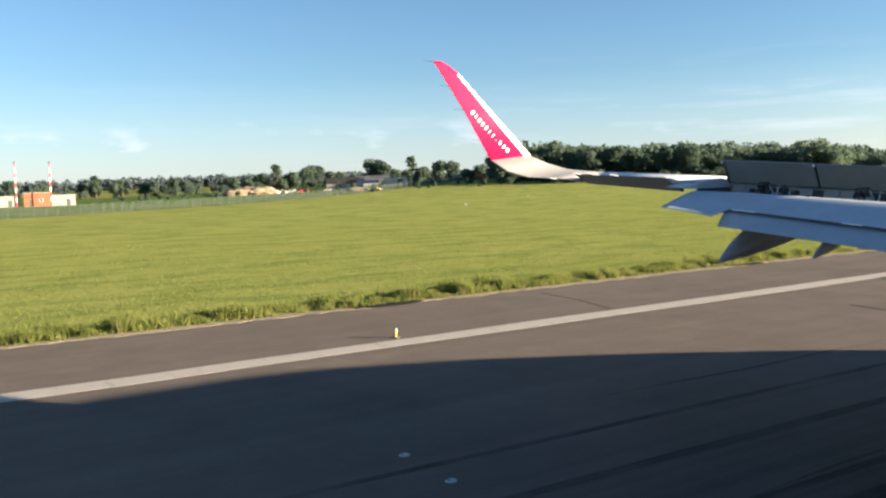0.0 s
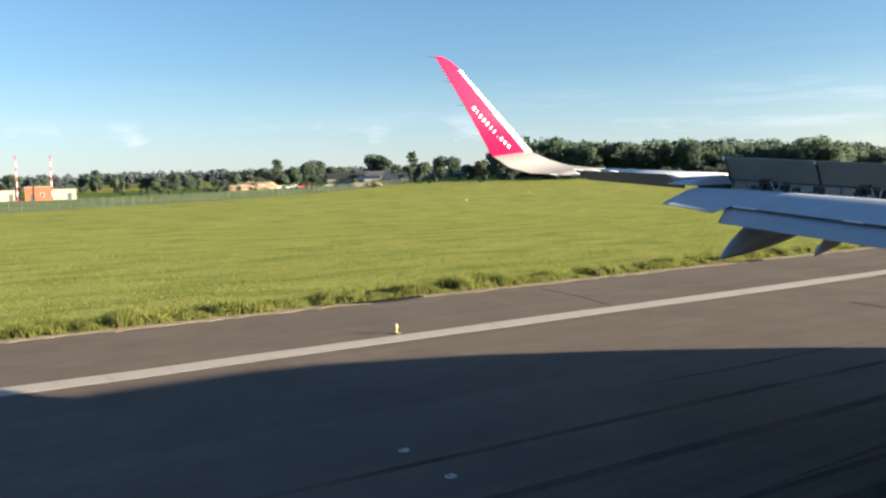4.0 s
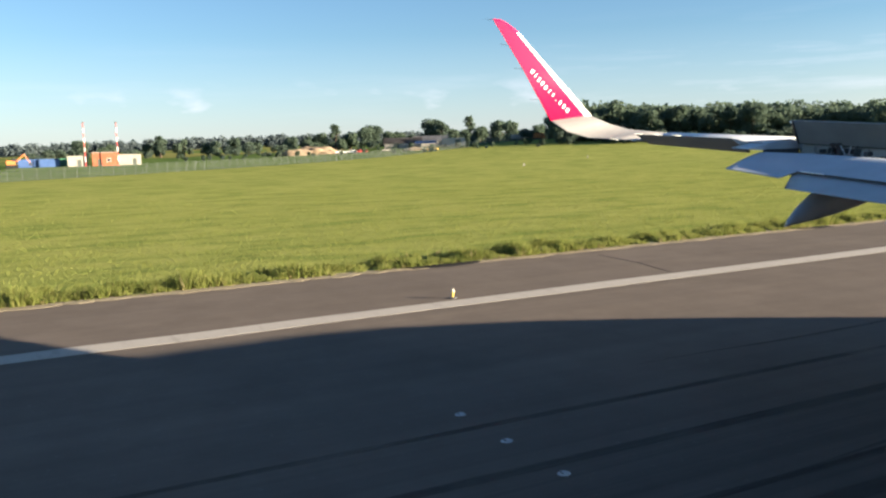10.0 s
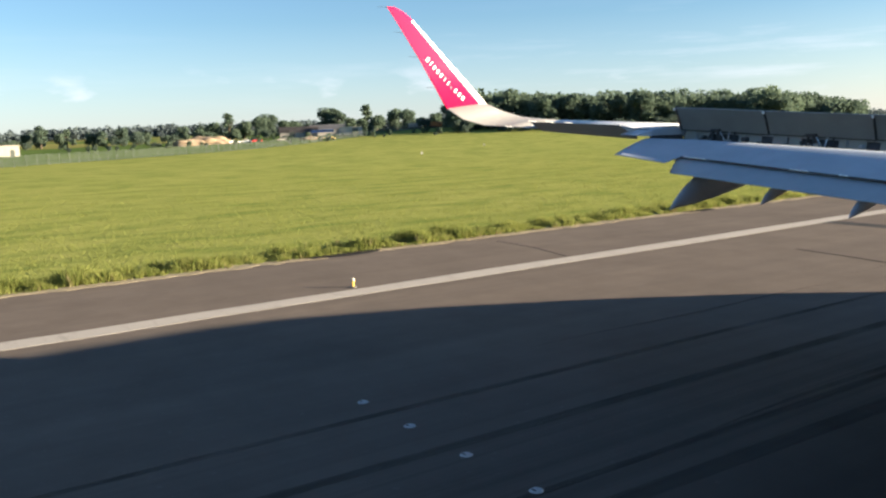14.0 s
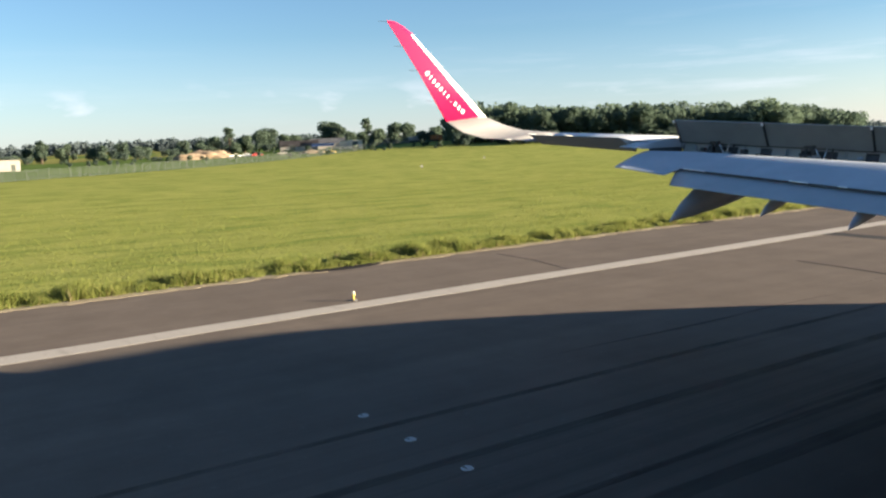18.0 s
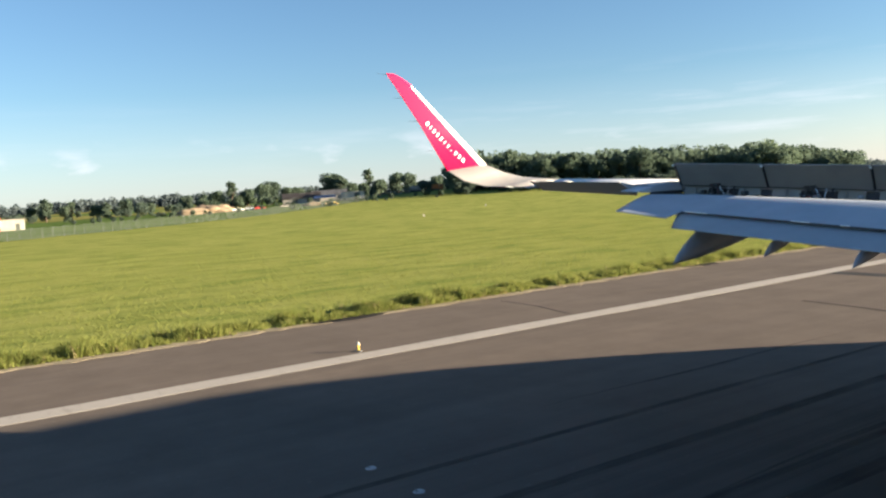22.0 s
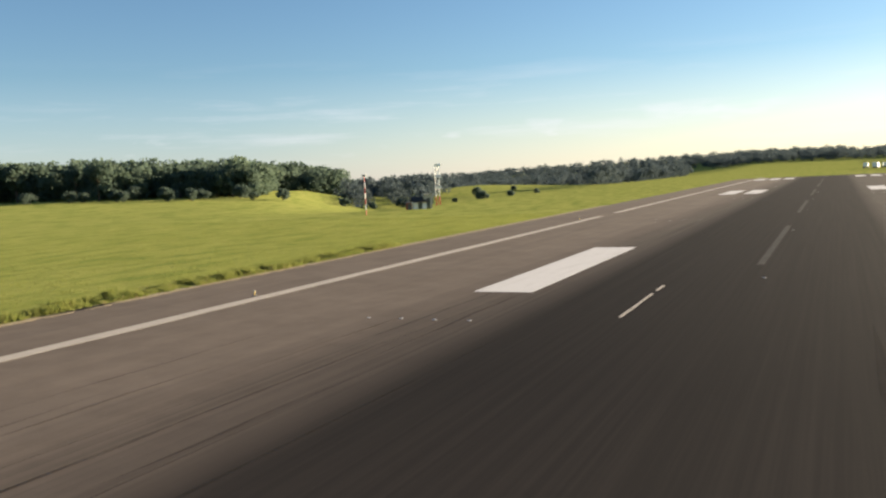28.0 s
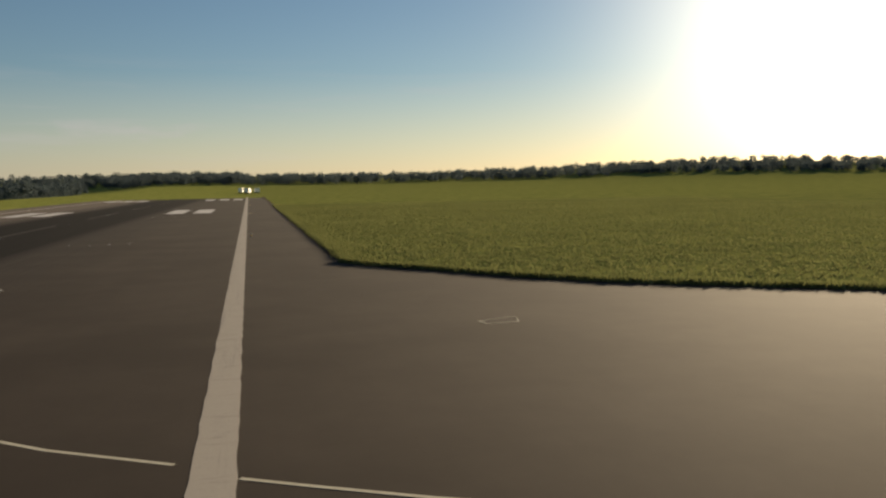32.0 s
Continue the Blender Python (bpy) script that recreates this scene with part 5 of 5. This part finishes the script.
BLUE = surface("blue_container_paint", (0.04, 0.085, 0.22), (0.06, 0.12, 0.29), 0.5, coarse=0.8, fine=9.0, bump=0.1)
GREEN = surface("green_container_paint", (0.03, 0.12, 0.07), (0.05, 0.18, 0.10), 0.5, coarse=0.8, fine=9.0, bump=0.1)
ORANGE = surface("orange_paint", (0.50, 0.15, 0.04), (0.60, 0.21, 0.06), 0.45, coarse=0.8, fine=9.0, bump=0.05)
RED = surface("red_paint", (0.45, 0.04, 0.035), (0.55, 0.065, 0.05), 0.45, coarse=1.5, fine=20.0, bump=0.05)
CREAM = surface("cream_wall", (0.42, 0.385, 0.31), (0.52, 0.485, 0.40), 0.7, coarse=0.5, fine=8.0, bump=0.15)
SOLAR = surface("solar_panels", (0.02, 0.035, 0.10), (0.04, 0.06, 0.16), 0.2, coarse=0.6, fine=4.0, bump=0.0)
GLASS = surface("dark_window_glass", (0.02, 0.025, 0.03), (0.04, 0.05, 0.06), 0.08, bump=0.0)
SOIL = surface("bare_soil", (0.19, 0.145, 0.10), (0.29, 0.225, 0.155), 0.95, coarse=0.4, fine=3.0, bump=0.8, depth=0.2)
STEEL = surface("galvanised_steel", (0.055, 0.065, 0.055), (0.10, 0.115, 0.10), 0.6, 0.2, 3.0, 40.0, 0.05)


def stand(az, r, turn=0.0):
    x, y = at(az, r)
    return pose(x, y, float(terrain(np.float64(x), np.float64(y))), 0, 0, az + turn)       # local x runs across the line from the window


def gable(bm, x0, x1, y0, y1, z0, z1, over=0.4, t=0.15):
    ym = (y0 + y1) / 2
    for s, y in ((-1, y0), (1, y1)):
        bm.faces.new([bm.verts.new(p) for p in ((x0 - over, y + s * over, z0), (x1 + over, y + s * over, z0), (x1 + over, ym, z1), (x0 - over, ym, z1))])
    bmesh.ops.solidify(bm, geom=bm.faces[:], thickness=t)
    return bm


def house(m, label, w, d, h, ridge, wall, roof, doors=(), windows=()):
    t = thing("building", m, label, "building")
    bm = boxed(-w / 2, w / 2, -d / 2, d / 2, -0.6, h)
    if ridge > h:
        for x in (-w / 2, w / 2):
            bm.faces.new([bm.verts.new(p) for p in ((x, -d / 2, h), (x, d / 2, h), (x, 0, ridge))])
    part("wall", bm, wall, t)
    if ridge > h:
        part("roof", gable(bmesh.new(), -w / 2, w / 2, -d / 2, d / 2, h - 0.05, ridge), roof, t)
    else:
        part("roof", boxed(-w / 2 - 0.2, w / 2 + 0.2, -d / 2 - 0.2, d / 2 + 0.2, h, h + 0.2, 0.03), roof, t)
    for x, ww, hh in doors:
        part("door", boxed(x - ww / 2, x + ww / 2, -d / 2 - 0.06, -d / 2 + 0.02, 0, hh, 0.02), STEEL, t)
    for x, z, ww, hh in windows:
        f = part("window", boxed(x - ww / 2 - 0.08, x + ww / 2 + 0.08, -d / 2 - 0.05, -d / 2 + 0.02, z - 0.08, z + hh + 0.08), WHITE, t)
        part("pane", boxed(x - ww / 2, x + ww / 2, -d / 2 - 0.08, -d / 2 - 0.04, z, z + hh), GLASS, f)
    return t


# local -y faces the runway
house(stand(84.8, 292.7), "small red brick equipment hut", 7.5, 5.5, 4.2, 4.2, BRICK, CONCRETE, ((-1.6, 1.1, 2.1),), ((1.2, 1.4, 1.0, 0.8),))
house(stand(83.32, 295.7), "grey rendered shed beside the brick hut", 7.0, 5.0, 3.3, 3.3, CONCRETE, CONCRETE, ((1.5, 1.2, 2.1),))
house(stand(86.39, 294.6), "grey rendered shed beside the brick hut", 6.0, 5.0, 3.2, 3.2, CONCRETE, CONCRETE, ((0.5, 1.2, 2.1),))
house(stand(65.51, 392.8), "long dark-roofed farm barn", 17, 10, 2.3, 4.9, CONCRETE, ROOF, ((-3, 2.5, 2.6),), ((3, 1.2, 1.2, 1.0),))
house(stand(63.61, 406.0), "farm shed with a weathered blue-grey roof", 16, 9, 2.6, 5.0, CONCRETE, SLATE_ROOF)
house(stand(62.04, 389.5), "pale cream farm building", 10.5, 8, 3.3, 3.3, CREAM, CREAM, ((2, 2.6, 2.8),))
t = thing("solar_canopy", stand(63.93, 383.2), "low blue solar panel roof in front of the shed", "solar panel")
part("panel", boxed(-5, 5, -2, 2, 2.3, 2.45, m=Matrix.Rotation(radians(14), 4, "X")), SOLAR, t, "dark blue glass panels")
for x in (-4.6, 0, 4.6):
    part("post", rod(bmesh.new(), (x, 0, -0.5), (x, 0, 2.4), 0.09), STEEL, t)


def striped_mast(m, height, label, bands=9, r=0.16):
    t = thing("striped_mast", m, label, "mast", "striped masts")
    for i in range(bands):
        part("mast_section", rod(bmesh.new(), (0, 0, height * i / bands - (0.4 if i == 0 else 0)), (0, 0, height * (i + 1) / bands), r, r * 0.95), (RED, WHITE)[i % 2], t, ("red band", "white band")[i % 2])
    part("mast_head", boxed(-0.35, 0.35, -0.2, 0.2, height, height + 0.35, 0.04), STEEL, t, "grey lamp head")


striped_mast(stand(85.94, 283.8), 13.5, "tall red and white banded mast")
striped_mast(stand(84.01, 286.0), 13.5, "tall red and white banded mast")


def container(m, label, w, material):
    t = thing("container", m, label, "container", "site containers")
    bm = boxed(-w / 2, w / 2, -1.2, 1.2, 0.0, 2.6)
    for i in range(int(w / 0.5)):
        box(bm, -w / 2 + 0.15 + i * 0.5, -w / 2 + 0.35 + i * 0.5, -1.25, -1.2, 0.2, 2.4)
    part("body", bm, material, t, "ribbed steel body")
    part("door", boxed(w / 2 - 1.2, w / 2 - 0.2, -1.29, -1.24, 0.15, 2.3, 0.02), material, t)


container(stand(88.0, 296.3), "blue steel site container", 6.0, BLUE)
container(stand(89.18, 297.4), "blue steel site container", 6.0, BLUE)
container(stand(87.1, 302.5), "green steel site container", 5.0, GREEN)


def lorry(m, label, body, cab):
    t = thing("lorry", m, label, "truck")
    part("load_box", boxed(-4.6, 2.0, -1.2, 1.2, 1.0, 3.2, 0.08), body, t, "long box body")
    part("cab", boxed(2.3, 4.3, -1.15, 1.15, 0.7, 3.1, 0.2), cab, t)
    part("windscreen", boxed(2.7, 3.7, -1.18, -1.14, 1.9, 2.7, 0.02), GLASS, t)
    part("chassis", boxed(-4.4, 4.2, -0.9, 0.9, 0.6, 0.95, 0.03), DARK, t)
    for x in (-3.6, -2.4, 3.2):
        for y in (-1.05, 0.85):
            part("wheel", rod(bmesh.new(), (x, y, 0.5), (x, y + 0.25, 0.5), 0.5, n=16), RUBBER, t)


lorry(stand(57.51, 431.1, 8), "pale lorry with an orange load beyond the fence", CONCRETE, WHITE)
lorry(stand(56.42, 428.5, 4), "orange lorry beyond the fence", ORANGE, ORANGE)


def car(m, label, paint):
    t = thing("car", m, label, "car", "parked cars")
    prof = ((-2.1, 0.35), (-2.15, 0.8), (-1.9, 0.95), (-1.2, 1.0), (-0.7, 1.42), (0.7, 1.45), (1.4, 1.0), (2.1, 0.9), (2.15, 0.35))
    part("body", loft([[(x, y, z) for x, z in prof] for y in (-0.85, 0.85)]), paint, t)
    part("side_window", boxed(-0.8, 0.9, -0.88, -0.845, 1.0, 1.32, 0.01), GLASS, t)
    for x in (-1.35, 1.35):
        for y in (-0.88, 0.68):
            part("wheel", rod(bmesh.new(), (x, y, 0.32), (x, y + 0.2, 0.32), 0.32, n=14), RUBBER, t)


for az, r, paint, label in ((69.75, 344.4, WHITE, "white car by the soil heaps"), (69.02, 347.7, WHITE, "white car by the soil heaps"), (68.30, 345.6, RED, "red car by the soil heaps"), (63.46, 332.9, YELLOW, "yellow-white car by the farm"), (66.62, 346.9, CONCRETE, "grey car by the barn")):
    car(stand(az, r, rnd.uniform(-15, 15)), label, paint)


def digger(m):
    t = thing("excavator", m, "orange excavator beside the containers", "excavator")
    part("house", boxed(-1.6, 1.2, -1.2, 1.2, 1.1, 2.4, 0.15), ORANGE, t)
    part("cab", boxed(0.1, 1.4, -1.1, 0.1, 1.3, 3.0, 0.1), GLASS, t, "glazed cab")
    for y in (-1.3, 0.8):
        part("track", boxed(-2.0, 2.0, y, y + 0.5, 0, 0.95, 0.3), RUBBER, t)
    part("boom", rod(rod(bmesh.new(), (1.0, 0.4, 1.8), (3.6, 0.4, 4.2), 0.24, 0.2, 8), (3.6, 0.4, 4.2), (5.2, 0.4, 1.6), 0.2, 0.14, 8), ORANGE, t)
    part("bucket", boxed(4.8, 5.7, -0.1, 0.9, 0.7, 1.6, 0.2), DARK, t)


digger(stand(90.09, 291.3))


def heap(m, r, h, seed):
    rng = np.random.default_rng(seed)
    bm = bmesh.new()
    bmesh.ops.create_icosphere(bm, subdivisions=4, radius=1.0)
    for v in bm.verts:
        q = noise.fractal(Vector(v.co) * 1.7 + Vector((seed * 3.1, 0, 0)), 1.0, 2.0, 4)
        v.co = Vector((v.co.x * r * (1 + 0.3 * q), v.co.y * r * 0.6 * (1 + 0.3 * q), max(v.co.z, -0.15) * h * (1 + 0.45 * q)))
    tagged(part("earth_mound", bm, SOIL, None, "", True), "heap of bare brown soil and rubble", "soil heap", "soil heaps").matrix_world = m


for az, r, w, h, s in ((72.76, 349.3, 8, 2.2, 1), (71.62, 355.7, 10, 3.0, 2), (70.64, 354.1, 6, 1.8, 3), (64.72, 348.2, 5, 1.2, 5)):
    heap(stand(az, r), w, h, s)


def fence():
    """A wire fence along the field's far edge."""
    t = thing("perimeter_fence", pose(0, 0, 0), "grey-green wire perimeter fence on steel posts", "fence")
    d = Vector((-0.617, 0.787, 0))
    a = Vector((-126.0, -64.0, 0))
    a = a + Vector((FENCE[0], FENCE[1], 0)) * (FENCE[2] - (FENCE[0] * a.x + FENCE[1] * a.y))
    me, prev = None, None
    wires = bmesh.new()
    for i in range(190):
        p = a + d * (3.2 * i)
        p.z = float(terrain(np.float64(p.x), np.float64(p.y)))
        if me is None:
            me = part("post", rod(bmesh.new(), (0, 0, -0.3), (0, 0, 2.4), 0.05, n=6), STEEL, t)
            me.location = p
        else:
            q = new("post", me.data)
            q.parent, q.location = t, p
            for z in np.linspace(0.1, 2.3, 20):
                rod(wires, prev + Vector((0, 0, z)), p + Vector((0, 0, z)), 0.017, n=3)
        prev = p
    part("wire_mesh", wires, STEEL, t, "thin horizontal wires")["kind"] = "stuff"


fence()


def field_marker(m):
    t = thing("marker_board", m, "small white marker post in the meadow", "marker", "field markers")
    part("board", boxed(-0.2, 0.2, -0.03, 0.03, 0.25, 0.7, 0.02), CREAM, t)
    part("post", rod(bmesh.new(), (0, 0.05, -0.2), (0, 0.05, 0.6), 0.04), STEEL, t)


field_marker(stand(57.28, 160.9))
field_marker(stand(52.99, 213.8))

# ---- landing aids beside the far end of the runway ----
t = thing("lattice_mast", pose(-72.9, 200, float(terrain(np.float64(-72.9), np.float64(200))), 0, 0, 20), "white lattice mast with a red foot and antennas", "mast")
for i in range(5):
    z0, z1 = i * 1.75 - (0.3 if i == 0 else 0), (i + 1) * 1.75
    bm = bmesh.new()
    for sx in (-0.42, 0.42):
        for sy in (-0.42, 0.42):
            rod(bm, (sx, sy, z0), (sx, sy, z1), 0.06, n=6)
    for sx in (-0.42, 0.42):
        rod(bm, (sx, -0.42, z0), (sx, 0.42, z1), 0.04, n=5)
        rod(bm, (-0.42, sx, z0), (0.42, sx, z1), 0.04, n=5)
        rod(bm, (sx, -0.42, z1), (sx, 0.42, z1), 0.04, n=5)
        rod(bm, (-0.42, sx, z1), (0.42, sx, z1), 0.04, n=5)
    part("mast_section", bm, (WHITE if i else RED), t, ("white lattice section" if i else "red lattice section"))
for z in (3.8, 6.2, 8.6):
    part("antenna", boxed(-0.3, 1.0, -0.62, -0.48, z - 0.25, z + 0.25, 0.05), WHITE, t, "white antenna box")
striped_mast(pose(-68, 161, float(terrain(np.float64(-68), np.float64(161)))), 6.6, "thin red and white monitor pole", 7, 0.08)
def beside_mast(x, y):
    return pose(x, y, float(terrain(np.float64(x), np.float64(y))), 0, 0, 40)


house(beside_mast(-67.9, 181), "white equipment cabin with a dark roof by the mast", 2.5, 2.0, 1.3, 2.4, WHITE, ROOF, ((0, 0.8, 1.2),))
house(beside_mast(-66.6, 182), "tall cream equipment cabinet by the mast", 1.6, 1.4, 2.6, 2.6, CREAM, CREAM, ((0, 0.8, 2.0),))
house(beside_mast(-69.1, 179), "low red equipment cabinet by the mast", 1.0, 0.9, 1.3, 1.3, BRICK, CONCRETE, ((0, 0.6, 1.1),))
for x, y, tn in ((24, 535, 80), (29, 550, 95), (20, 565, 85)):
    lorry(pose(x, y, 0.0, 0, 0, tn), "white service lorry at the far end of the runway", WHITE, WHITE)
